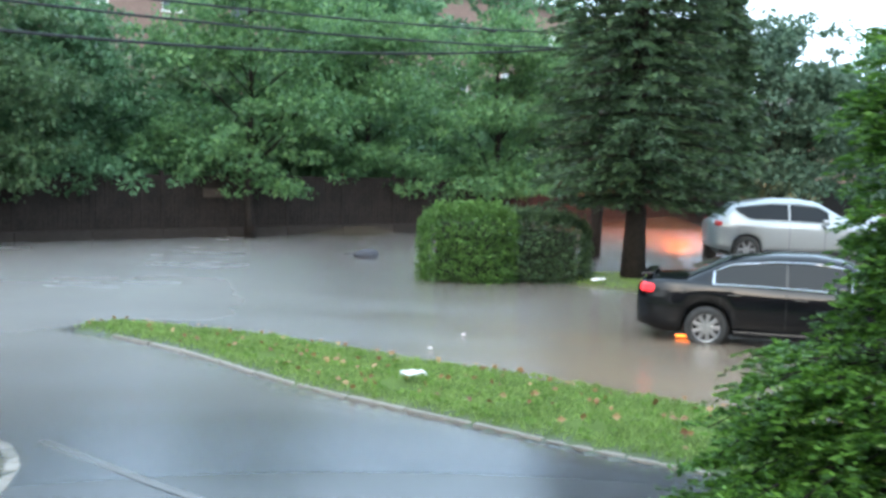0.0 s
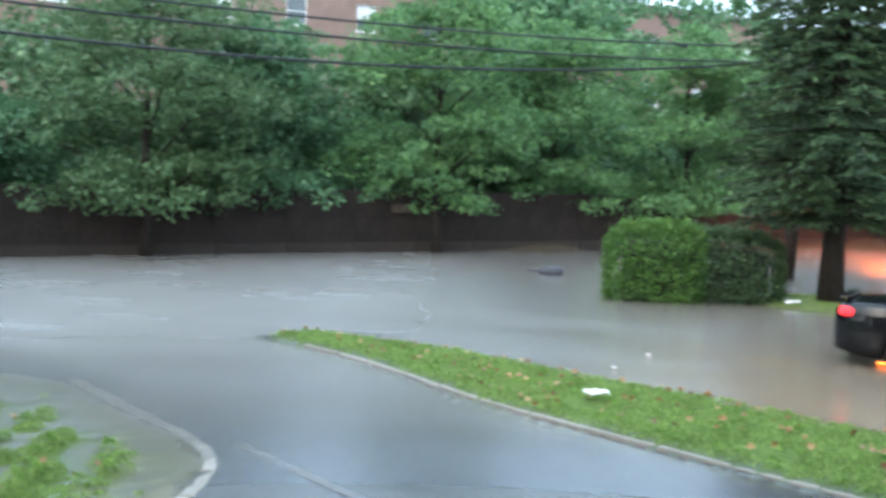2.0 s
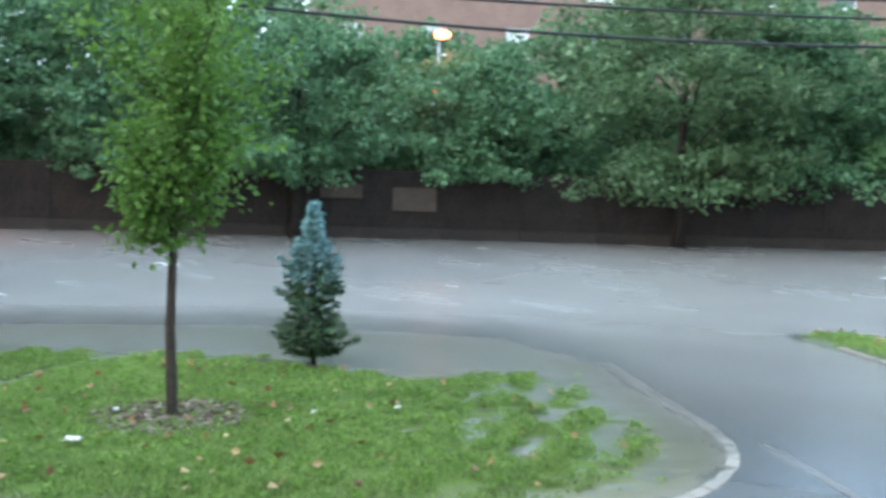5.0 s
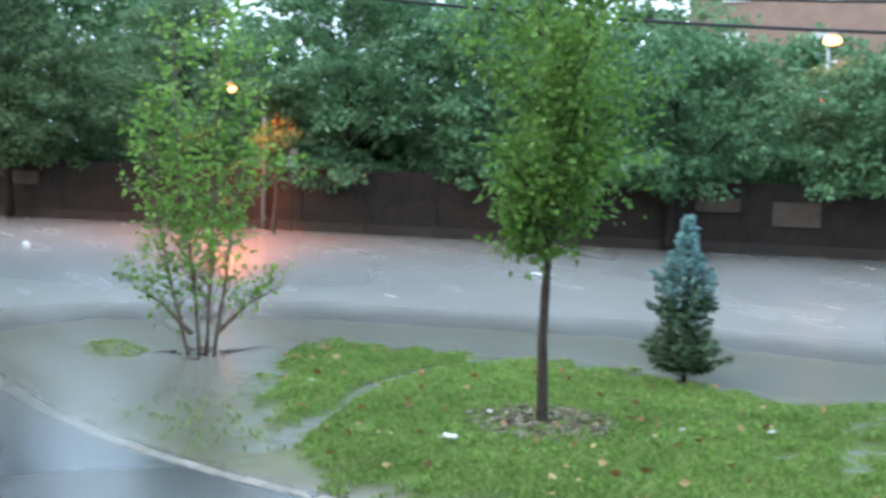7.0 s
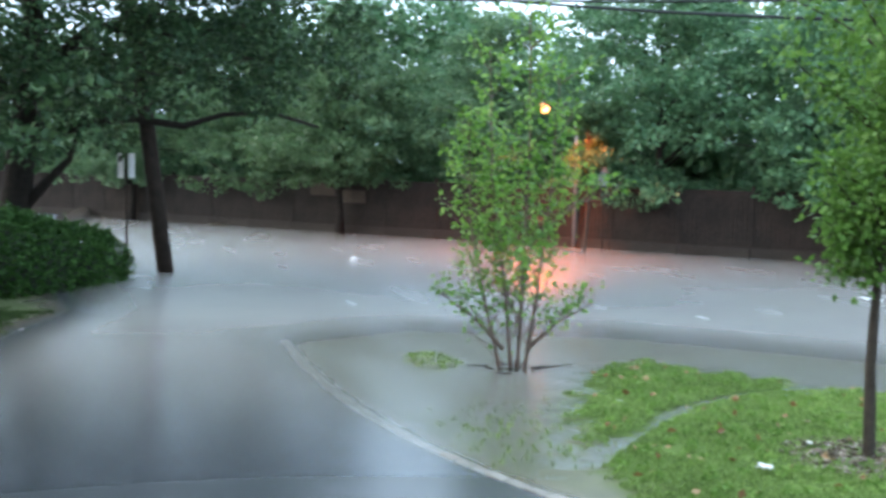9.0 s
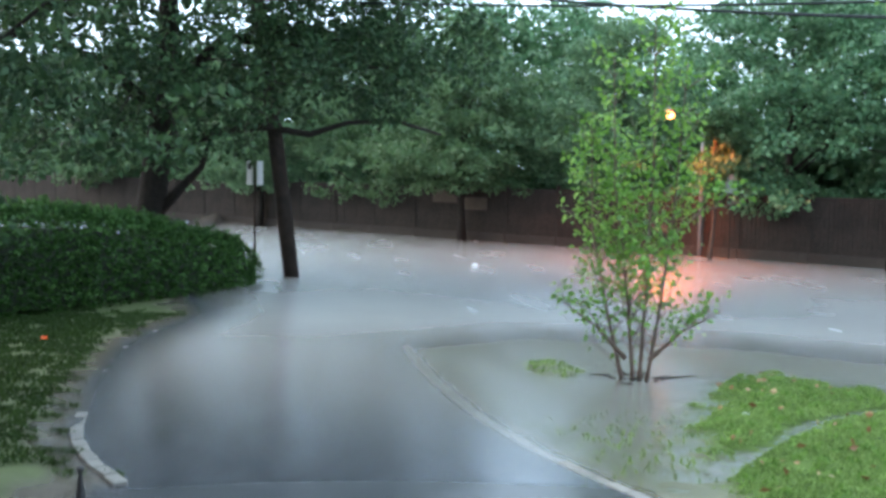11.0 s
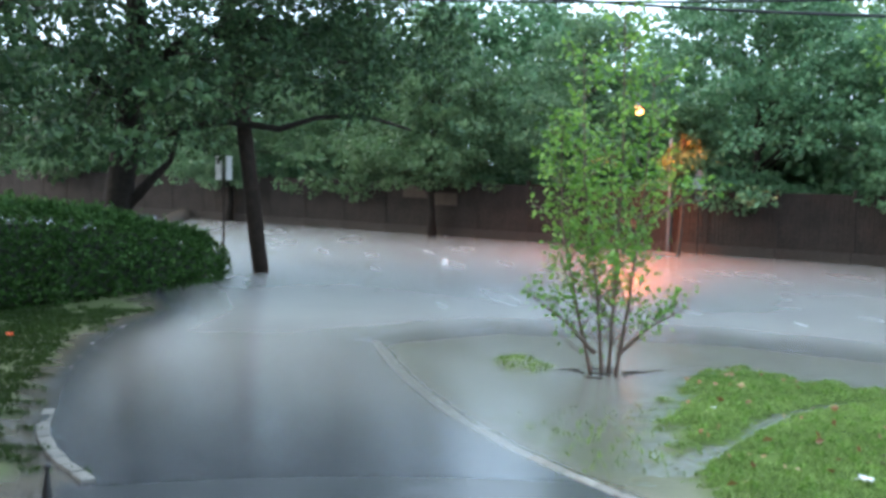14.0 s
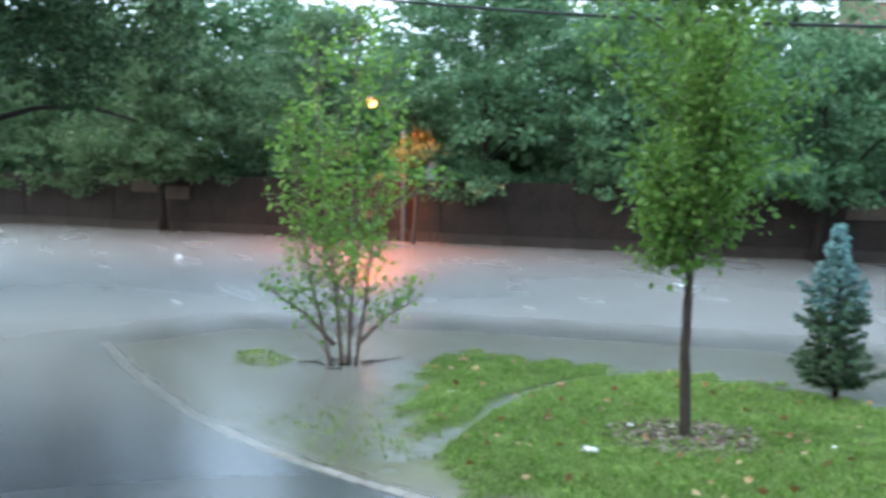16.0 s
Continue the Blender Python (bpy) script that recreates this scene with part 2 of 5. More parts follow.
# ---- ground and water ----
def poly_dist(px, py, poly, closed=True):
    """Distance to a polygon's edge, positive inside (or to a line, where it is open)."""
    best = np.full(px.shape, 1e9)
    inside = np.zeros(px.shape, bool)
    pts = list(poly)
    for i in range(len(pts) if closed else len(pts) - 1):
        (ax, ay), (bx, by) = pts[i], pts[(i + 1) % len(pts)]
        dx, dy = bx - ax, by - ay
        u = np.clip(((px - ax) * dx + (py - ay) * dy) / (dx * dx + dy * dy), 0, 1)
        best = np.minimum(best, np.hypot(px - ax - u * dx, py - ay - u * dy))
        if closed:
            cross = ((ay > py) != (by > py)) & (px < dx * (py - ay) / (dy + 1e-12) + ax)
            inside ^= cross
    return np.where(inside, best, -best) if closed else best


def smooth(a, b, v):
    u = np.clip((v - a) / (b - a), 0, 1)
    return u * u * (3 - 2 * u)


def lumps(x, y, size, seed=0):
    """Rolling noise between about -1 and 1, from a few crossed waves."""
    rng = np.random.default_rng(seed)
    out = np.zeros(np.shape(x))
    for k in range(9):
        a, ph = rng.uniform(0, 2 * math.pi, 2)
        f = 2 * math.pi / size * rng.uniform(0.6, 2.2)
        out = out + np.sin((x * math.cos(a) + y * math.sin(a)) * f + ph) / 3
    return out


ISLAND_EDGE = [(-16.4, 2.1), (-14.5, 2.1), (-12.2, 2.25), (-10.4, 2.5), (-9.0, 2.85), (-7.6, 3.4), (-6.1, 4.3), (-4.7, 5.6), (-3.8, 6.8), (-3.45, 8.0), (-3.7, 9.3), (-4.4, 10.2), (-5.3, 11.0), (-6.9, 12.5)]
ISLAND = ISLAND_EDGE + [(-9.0, 13.2), (-12.5, 11.2), (-16.0, 7.5), (-17.3, 4.2)]
GREEN = [(-11.2, 4.55), (-13.2, 5.7), (-13.7, 6.8), (-12.1, 7.9), (-10.9, 8.9), (-9.7, 9.4), (-8.2, 9.7), (-7.4, 11.0), (-6.7, 11.2), (-5.4, 10.1), (-4.6, 9.2), (-4.15, 8.2), (-4.5, 6.9), (-6.0, 5.0), (-7.4, 3.95), (-8.6, 3.9), (-9.4, 4.3), (-10.4, 4.3)]
CHANNEL = [(-8.9, 3.9), (-9.9, 5.0), (-10.7, 5.8), (-11.3, 7.0), (-11.3, 8.2)]
STRIP_FRONT = [(-5.75, 16.35), (-3.8, 15.0), (-1.7, 12.55), (-0.1, 11.25), (1.2, 10.15), (2.7, 9.05), (4.4, 7.9)]
STRIP_BACK = [(-5.0, 16.95), (-3.9, 16.5), (-2.3, 15.7), (-1.1, 14.8), (-0.1, 14.05), (1.1, 13.3), (2.2, 12.4), (3.3, 11.5), (5.5, 9.9)]
STRIP = STRIP_FRONT + STRIP_BACK[::-1]
LEFT_EDGE = [(-9.3, -1.3), (-9.9, -1.6), (-10.5, -1.8), (-11.1, -1.95), (-12.8, -2.1), (-14.6, -2.22), (-16.6, -2.2), (-18.0, -1.95), (-19.3, -1.5), (-20.2, -1.3)]
LEFT_LAWN = LEFT_EDGE + [(-23.0, -1.8), (-26.0, -3.5), (-22.0, -9.0), (-8.0, -9.0), (-7.5, -2.0)]
SPRUCE_BED = [(2.6, 25.0), (3.6, 23.6), (5.6, 23.0), (7.0, 24.0), (6.6, 26.4), (4.6, 27.0), (3.0, 26.6)]


MAPLE = (-8.25, 6.43)


def height(x, y):
    s, n = x * S_AX.x + y * S_AX.y, x * N_AX.x + y * N_AX.y
    r = np.hypot(x, y)
    h = 0.05 - 0.012 * np.clip(r - 5, 0, 6) - 0.03 * np.clip(r - 11, 0, 8)
    h = np.where(y < -2.5, np.maximum(h, 0.0), h)
    i = poly_dist(x, y, ISLAND)
    h = np.where(i > -2.6, np.maximum(h, -0.30 + 0.25 * smooth(-2.6, 0.3, i)), h)
    g = poly_dist(x, y, GREEN)
    wet = smooth(-8.2, -5.6, x) * smooth(6.6, 8.2, y)
    h = h + smooth(-0.35, 0.7, g + 0.22 * lumps(x, y, 0.9, 3)) * (0.095 - 0.085 * wet) + smooth(-0.6, 0.4, g) * lumps(x, y, 0.8, 4) * (0.012 + 0.06 * wet)
    h = h + 0.03 * np.exp(-((np.hypot(x - MAPLE[0], y - MAPLE[1]) / 0.7) ** 2))
    h = h - 0.15 * np.exp(-((poly_dist(x, y, CHANNEL, False) / 0.10) ** 2)) * smooth(-0.3, 0.3, g)
    h = h + 0.11 * np.exp(-((np.hypot((x + 14.2) / 0.55, (y - 3.85) / 0.35)) ** 2))
    t = poly_dist(x, y, STRIP)
    h = np.where(t > -0.25, np.maximum(h, -0.10 + 0.19 * smooth(-0.25, 0.2, t)), h) + smooth(0, 0.5, t) * 0.015 * lumps(x, y, 0.7, 5)
    lot = smooth(-3.0, 1.0, x - (12 - y) * 0.2) * smooth(10.5, 12.5, y) * (t < 0)
    h = h * (1 - lot) + lot * (-0.07 + 0.008 * lumps(x, y, 3, 8))
    a = poly_dist(x, y, LEFT_LAWN)
    h = np.where(a > -2.0, np.maximum(h, -0.32 + 0.335 * smooth(-2.0, 0.2, a)), h)
    h = h + smooth(-15.0, -9.5, x) * smooth(0, 0.6, a) * (0.06 + 0.015 * lumps(x, y, 0.8, 6))
    b = poly_dist(x, y, SPRUCE_BED)
    h = np.where(b > -0.6, np.maximum(h, -0.1 + 0.16 * smooth(-0.6, 0.5, b)), h)
    h = h + 0.42 * smooth(6.7, 7.9, x) * smooth(24.5, 26.5, y) * (1 - smooth(29.6, 31.5, y))
    h = np.where(n > 33.1, h + 0.6 * smooth(33.1, 34.2, n), h)
    return h


def axis(lo, hi, step, reach):
    out = list(np.arange(lo, hi, step))
    g, a, b = step, lo, hi
    while b < reach or a > -reach:
        g *= 1.35
        a, b = a - g, b + g
        out = [a] + out + [b]
    return np.array(out)


def sheet(xs, ys):
    gx, gy = np.meshgrid(xs, ys)
    nx, ny = len(xs), len(ys)
    i = (np.arange(ny - 1)[:, None] * nx + np.arange(nx - 1)[None]).ravel()
    return gx.ravel(), gy.ravel(), np.stack([i, i + 1, i + nx + 1, i + nx], 1)


def field(ob, name, values):
    at = ob.data.attributes.new(name, "FLOAT", "POINT")
    at.data.foreach_set("value", np.asarray(values, dtype=np.float32))


gx, gy, gf = sheet(axis(-30, 10, 0.19, 700), axis(-9, 28, 0.19, 700))
gz = height(gx, gy)
isl, grn, stp, lft, bed = (poly_dist(gx, gy, p) for p in (ISLAND, GREEN, STRIP, LEFT_LAWN, SPRUCE_BED))
turf = np.maximum.reduce([smooth(-0.3, 0.25, grn + 0.12 * lumps(gx, gy, 0.8, 11)), smooth(-0.02, 0.1, stp), 0.55 * smooth(0.25, 0.7, lft + 0.2 * lumps(gx, gy, 1.4, 12)), 0.6 * smooth(-0.3, 0.3, bed), 0.35 * smooth(0, 0.4, isl)])
dirt = np.maximum.reduce([smooth(0.0, 0.15, isl), 0.6 * smooth(0.0, 0.1, lft), smooth(-0.3, 0.3, bed), 0.9 * smooth(-3.0, 1.0, gx - (12 - gy) * 0.2) * smooth(10.5, 12.5, gy), smooth(33.0, 33.6, gx * N_AX.x + gy * N_AX.y)])

gm, n, l, b = mat("wet_ground")
fine = noise_node(n, l, 40, 6)
mid = noise_node(n, l, 1.6, 5)
pebble = noise_node(n, l, 260, 3)
tar = ramp(n, (0.3, (0.030, 0.032, 0.036)), (0.7, (0.075, 0.078, 0.084)))
soil = ramp(n, (0.3, (0.07, 0.052, 0.034)), (0.7, (0.165, 0.13, 0.09)))
sod = ramp(n, (0.3, (0.045, 0.07, 0.018)), (0.7, (0.12, 0.18, 0.045)))
m1, m2 = n.new("ShaderNodeMix"), n.new("ShaderNodeMix")
blend = n.new("ShaderNodeMix")
blend.data_type = "FLOAT"
blend.inputs[0].default_value = 0.5
l.new(fine.outputs["Fac"], blend.inputs[2])
l.new(mid.outputs["Fac"], blend.inputs[3])
for r in (tar, soil, sod):
    l.new(blend.outputs[0], r.inputs["Fac"])
for mx, key in ((m1, "dirt"), (m2, "turf")):
    mx.data_type = "RGBA"
    at = n.new("ShaderNodeAttribute")
    at.attribute_name = key
    l.new(at.outputs["Fac"], mx.inputs[0])
l.new(tar.outputs[0], m1.inputs[6])
l.new(soil.outputs[0], m1.inputs[7])
l.new(m1.outputs[2], m2.inputs[6])
l.new(sod.outputs[0], m2.inputs[7])
l.new(m2.outputs[2], b.inputs["Base Color"])
wetr = ramp(n, (0.3, (0.14, 0.14, 0.14)), (0.7, (0.26, 0.26, 0.26)))
l.new(mid.outputs["Fac"], wetr.inputs["Fac"])
drysod = n.new("ShaderNodeMath")
drysod.operation, drysod.use_clamp = "MULTIPLY_ADD", True
drysod.inputs[1].default_value = 0.6
l.new(at.outputs["Fac"], drysod.inputs[0])
l.new(wetr.outputs[0], drysod.inputs[2])
l.new(drysod.outputs[0], b.inputs["Roughness"])
dull = n.new("ShaderNodeMath")
dull.operation = "MULTIPLY_ADD"
dull.inputs[1].default_value, dull.inputs[2].default_value = -0.44, 0.5
l.new(at.outputs["Fac"], dull.inputs[0])
l.new(dull.outputs[0], b.inputs["Specular IOR Level"])
bp = n.new("ShaderNodeBump")
bp.inputs["Strength"].default_value, bp.inputs["Distance"].default_value = 0.15, 0.003
l.new(pebble.outputs["Fac"], bp.inputs["Height"])
l.new(bp.outputs["Normal"], b.inputs["Normal"])
ground = raw("ground", np.stack([gx, gy, gz], 1), gf, gm, smooth=True)
field(ground, "turf", turf)
field(ground, "dirt", dirt)
tagged(ground, "wet asphalt drive, muddy lawn and flooded street bed", "ground", kind="structure")

# flood water: clear where shallow, murky brown where deep, pocked by rain
wm, n, l, b = mat("flood_water")
n.remove(b)
dep = n.new("ShaderNodeAttribute")
dep.attribute_name = "depth"
thin = n.new("ShaderNodeMath")
thin.operation = "MULTIPLY"
thin.inputs[1].default_value = -10.5
l.new(dep.outputs["Fac"], thin.inputs[0])
ex = n.new("ShaderNodeMath")
ex.operation = "EXPONENT"
l.new(thin.outputs[0], ex.inputs[0])
silt = n.new("ShaderNodeBsdfDiffuse")
drift = noise_node(n, l, 0.12, 4)
tone = ramp(n, (0.35, (0.145, 0.134, 0.124)), (0.65, (0.205, 0.188, 0.170)))
l.new(drift.outputs["Fac"], tone.inputs["Fac"])
clay = n.new("ShaderNodeMix")
clay.data_type = "RGBA"
clay.inputs[7].default_value = (0.30, 0.215, 0.135, 1)
clay_at = n.new("ShaderNodeAttribute")
clay_at.attribute_name = "clay"
l.new(clay_at.outputs["Fac"], clay.inputs[0])
l.new(tone.outputs[0], clay.inputs[6])
l.new(clay.outputs[2], silt.inputs["Color"])
clear = n.new("ShaderNodeBsdfTransparent")
body = n.new("ShaderNodeMixShader")
l.new(ex.outputs[0], body.inputs[0])
l.new(silt.outputs[0], body.inputs[1])
l.new(clear.outputs[0], body.inputs[2])
gloss = n.new("ShaderNodeBsdfGlossy")
chop = n.new("ShaderNodeMapRange")
chop.inputs["From Max"].default_value, chop.inputs["To Min"].default_value, chop.inputs["To Max"].default_value = 0.30, 0.20, 0.255
chop.inputs["From Min"].default_value, chop.interpolation_type = 0.03, "SMOOTHSTEP"
l.new(dep.outputs["Fac"], chop.inputs["Value"])
wtc = n.new("ShaderNodeTexCoord")
wmap = n.new("ShaderNodeMapping")
wmap.inputs["Rotation"].default_value = (0, 0, -radians(S_DEG))
wmap.inputs["Scale"].default_value = (0.22, 0.9, 1.0)
patch = n.new("ShaderNodeTexNoise")
patch.inputs["Scale"].default_value, patch.inputs["Detail"].default_value = 1.0, 2.0
l.new(wtc.outputs["Object"], wmap.inputs["Vector"])
l.new(wmap.outputs[0], patch.inputs["Vector"])
calm = n.new("ShaderNodeMapRange")
calm.inputs["From Min"].default_value, calm.inputs["From Max"].default_value, calm.inputs["To Min"].default_value, calm.inputs["To Max"].default_value = 0.3, 0.7, -0.025, 0.03
l.new(patch.outputs["Fac"], calm.inputs["Value"])
ruff = n.new("ShaderNodeMath")
l.new(chop.outputs[0], ruff.inputs[0])
l.new(calm.outputs[0], ruff.inputs[1])
l.new(ruff.outputs[0], gloss.inputs["Roughness"])
gloss.inputs["Color"].default_value = (0.95, 0.97, 1.0, 1)
fres = n.new("ShaderNodeFresnel")
fres.inputs["IOR"].default_value = 1.33
top = n.new("ShaderNodeMixShader")
broken = n.new("ShaderNodeMapRange")  # rain-broken deep water mirrors less at grazing angles
broken.interpolation_type = "SMOOTHSTEP"
broken.inputs["From Min"].default_value, broken.inputs["From Max"].default_value, broken.inputs["To Min"].default_value, broken.inputs["To Max"].default_value = 0.03, 0.30, 1.0, 0.93
l.new(dep.outputs["Fac"], broken.inputs["Value"])
share = n.new("ShaderNodeMath")
share.operation = "MULTIPLY"
l.new(fres.outputs[0], share.inputs[0])
l.new(broken.outputs[0], share.inputs[1])
l.new(share.outputs[0], top.inputs[0])
l.new(body.outputs[0], top.inputs[1])
spray = n.new("ShaderNodeBsdfGlossy")  # wide lobe of water thrown up by the rain
spray.inputs["Roughness"].default_value = 0.5
spray.inputs["Color"].default_value = (0.7, 0.7, 0.7, 1)
wild = n.new("ShaderNodeMapRange")
wild.inputs["From Max"].default_value, wild.inputs["To Max"].default_value = 0.3, 0.2
l.new(dep.outputs["Fac"], wild.inputs["Value"])
sheen = n.new("ShaderNodeMixShader")
l.new(wild.outputs[0], sheen.inputs[0])
l.new(gloss.outputs[0], sheen.inputs[1])
l.new(spray.outputs[0], sheen.inputs[2])
l.new(sheen.outputs[0], top.inputs[2])
l.new(top.outputs[0], n["Material Output"].inputs["Surface"])
wx, wy, wf = sheet(axis(-30, 10, 0.2, 130), axis(-9, 28, 0.2, 130))
water = raw("water", np.stack([wx, wy, 0 * wx], 1), wf, wm, smooth=True)
field(water, "depth", np.clip(-height(wx, wy), 0, 2))
shore = poly_dist(wx, wy, STRIP)
field(water, "clay", np.clip(smooth(-1.5, 3.0, wx) * smooth(-6.5, -0.2, shore + 0.8 * lumps(wx, wy, 3.0, 21)) * (wy > 9.5) * 0.95 + 0.25 * smooth(-2.5, 2.0, wx) * smooth(11, 14, wy), 0, 1))
water.visible_shadow = False
tagged(water, "shallow brown flood water pocked by rain", "water", kind="structure")


def on_ground(x, y):
    return float(height(np.array([float(x)]), np.array([float(y)]))[0])


# ---- street boundary ----
def fence_panel(seed):
    rng = random.Random(seed)
    bm = bmesh.new()
    line = []
    for k in range(16):
        x, d = -1.2 + 0.15 * k, rng.uniform(-0.004, 0.004)
        line += [(x, 0.012), (x + 0.006, 0.012), (x + 0.006, -0.012 + d), (x + 0.144, -0.012 + d), (x + 0.144, 0.012)]
    line.append((1.2, 0.012))
    rings = [[bm.verts.new((x, y + dy, z)) for x, y in line] for dy, z in ((0.03, 0.3), (0, 0.3), (0, 2.2), (0.03, 2.2))]
    for a, c in zip(rings, rings[1:]):
        for i in range(len(line) - 1):
            bm.faces.new((a[i], a[i + 1], c[i + 1], c[i]))
    me = bpy.data.meshes.new("panel")
    bm.to_mesh(me)
    bm.free()
    me.materials.append(M["fence_wood"])
    return me


fence = thing("fence", pose(*street(0, 33, -0.1), 0, 0, S_DEG), "weathered dark brown board fence on a low concrete base", "fence")
panels = [fence_panel(k) for k in range(4)]
bm = bmesh.new()
box(bm, (0.12, 0.12, 2.35), pose(0, 0, 1.17), 0.01)
post = part("post", bm, M["fence_wood"], fence)
bm = bmesh.new()
box(bm, (2.38, 0.2, 0.44), pose(0, 0, 0.2), 0.015)
plinth = part("base_block", bm, M["fence_base"], fence, "stained concrete base block")
for k in range(-38, 26):
    p = new("panel", panels[k % 4])
    p.parent, p.location = fence, (k * 2.4, 0, 0)
    q = post if k == -38 else new("post", post.data)
    q.parent, q.location = fence, (k * 2.4 - 1.2, 0.02, 0)
    q = plinth if k == -38 else new("base_block", plinth.data)
    q.parent, q.location = fence, (k * 2.4, -0.01, 0)
for s0, z0, w0, h0 in ((0.35, 1.22, 1.35, 0.72), (-1.9, 1.42, 1.3, 0.42), (8.6, 1.4, 0.8, 0.36), (-28.3, 1.7, 1.3, 0.5), (-26.7, 1.45, 1.2, 0.5), (-18.5, 0.85, 0.7, 0.25), (17.5, 1.5, 0.9, 0.3)):
    bm = bmesh.new()
    box(bm, (w0, 0.03, h0), pose(s0, -0.09, z0 + 0.1), 0.006)
    part("repair_board", bm, M["fence_new"], fence, "paler unstained repair board")


# ---- apartment building behind the trees ----
house = thing("apartment_building", pose(*street(0, 55, 0), 0, 0, S_DEG), "red brick apartment building with white windows behind the trees", "building")
S0, S1, ROOF, WALL_T = -5.0, 58.0, 13.9, 0.35
cols, rows_z = [18.2 + 4.2 * k for k in range(-5, 10)], (1.6, 4.6, 7.6, 10.6)
bm = bmesh.new()
cuts = [S0] + [c + d for c in cols for d in (-0.6, 0.6)] + [S1]
for a, c in zip(cuts[::2], cuts[1::2]):
    box(bm, (c - a, WALL_T, ROOF), pose((a + c) / 2, WALL_T / 2, ROOF / 2))
for c in cols:
    zs = [0.0] + [z + d for z in rows_z for d in (0, 1.5)] + [ROOF]
    for a, z in zip(zs[::2], zs[1::2]):
        box(bm, (1.2, WALL_T, z - a), pose(c, WALL_T / 2, (a + z) / 2))
for x in (S0 + 0.2, S1 - 0.2):
    box(bm, (0.4, 13, ROOF), pose(x, 6.9, ROOF / 2))
box(bm, (S1 - S0, 0.3, ROOF), pose((S0 + S1) / 2, 13.5, ROOF / 2))
part("wall", bm, M["brick"], house)
bm = bmesh.new()
box(bm, (S1 - S0 + 0.5, 14.3, 0.28), pose((S0 + S1) / 2, 6.7, ROOF + 0.14), 0.03)
part("roof", bm, surface("roofing", (0.10, 0.085, 0.08), (0.17, 0.15, 0.14), 1.0, 0.8), house, "flat roof with a brown coping")
glass_dark, n, l, b = mat("window_glass")
b.inputs["Base Color"].default_value = (0.10, 0.12, 0.13, 1)
b.inputs["Roughness"].default_value = 0.06
blind = surface("window_blind", (0.5, 0.52, 0.53), (0.68, 0.7, 0.7), 3, 0.7)
win = None
wrng = random.Random(5)
bm = bmesh.new()
for x, z, w, h in ((-0.57, 0.75, 0.06, 1.5), (0.57, 0.75, 0.06, 1.5), (0, 0.03, 1.08, 0.06), (0, 1.47, 1.08, 0.06), (0, 0.76, 1.08, 0.05)):
    box(bm, (w, 0.09, h), pose(x, 0, z))
f_me = part("window_frame", bm, M["trim"], house)
bm = bmesh.new()
box(bm, (1.4, 0.2, 0.08), pose(0, -0.1, -0.045), 0.01)
s_me = part("sill", bm, M["trim"], house)
bm = bmesh.new()
box(bm, (1.06, 0.02, 0.66), pose(0, 0.02, 0.4))
lo_me = part("pane", bm, glass_dark, house)
bm = bmesh.new()
box(bm, (1.06, 0.02, 0.65), pose(0, 0.02, 1.11))
hi_me = part("blind", bm, blind, house)
first = True
for c in cols:
    for z in rows_z:
        wo = new("window")
        wo.parent, wo.location = house, (c, 0.1, z)
        for src in (f_me, s_me, lo_me, hi_me):
            o = src if first else new(src.name.split(".")[0], src.data)
            o.parent = wo
            if src is hi_me and not first and wrng.random() < 0.4:
                o.data = lo_me.data
                o.location = (0, 0, 0.71)
        first = False


# ---- trees behind the fence ----
ROW = [  # s, n, height, base, width, leaf
    (-77, 35.0, 9.2, 1.9, 4.6, "leaf_mid"), (-69, 35.4, 9.4, 1.9, 4.6, "leaf_dark"), (-61, 35.0, 9.0, 1.9, 4.4, "leaf_mid"),
    (-53, 33.2, 9.0, 1.9, 4.4, "leaf_olive"), (-46, 34.0, 8.8, 1.9, 4.2, "leaf_olive"), (-39.5, 32.6, 8.4, 1.9, 4.2, "leaf_mid"), (-33.0, 33.8, 8.6, 1.6, 4.2, "leaf_olive"),
    (-27.0, 32.4, 8.4, 1.9, 4.1, "leaf_olive"), (-21.3, 35.0, 8.2, 1.9, 3.9, "leaf_mid"), (-14.6, 34.5, 8.8, 1.6, 4.4, "leaf_dark"), (-8.6, 34.0, 7.6, 1.9, 4.1, "leaf_dark"),
    (-3.2, 32.6, 6.4, 1.9, 3.9, "leaf_dark"), (2.6, 34.4, 5.6, 1.9, 3.8, "leaf_dark"), (8.4, 32.2, 8.6, 1.6, 4.4, "leaf_olive"), (12.6, 34.4, 7.4, 1.6, 3.6, "leaf_dark"),
    (18.4, 32.2, 8.6, 1.6, 4.3, "leaf_bright"), (24.6, 34.0, 8.0, 1.6, 4.2, "leaf_bright"), (30.2, 32.6, 8.2, 1.6, 4.2, "leaf_bright"), (36.2, 34.0, 7.8, 1.6, 4.0, "leaf_olive"), (43.0, 33.2, 8.6, 1.6, 4.2, "leaf_mid"),
]
WORDS = {
    "leaf_olive": "drooping olive-green street tree behind the board fence", "leaf_mid": "full green street tree behind the board fence",
    "leaf_dark": "dark blue-green street tree behind the board fence", "leaf_bright": "fresh bright green street tree behind the board fence",
}
for k, (s, nn, hh, bb, ww, lm) in enumerate(ROW):
    leafy_tree("street_tree", WORDS[lm], street(s, nn, 0.2), hh, bb, ww, lm, "dark_bark", 100 + k, n=520, per=48 if s > -45 else 26, leaf=0.175 if s > -45 else 0.22, clump=0.6, trunk=0.17, shape=0.36, group="trees behind the fence", inner=0.45, loose=1.15)
back = None
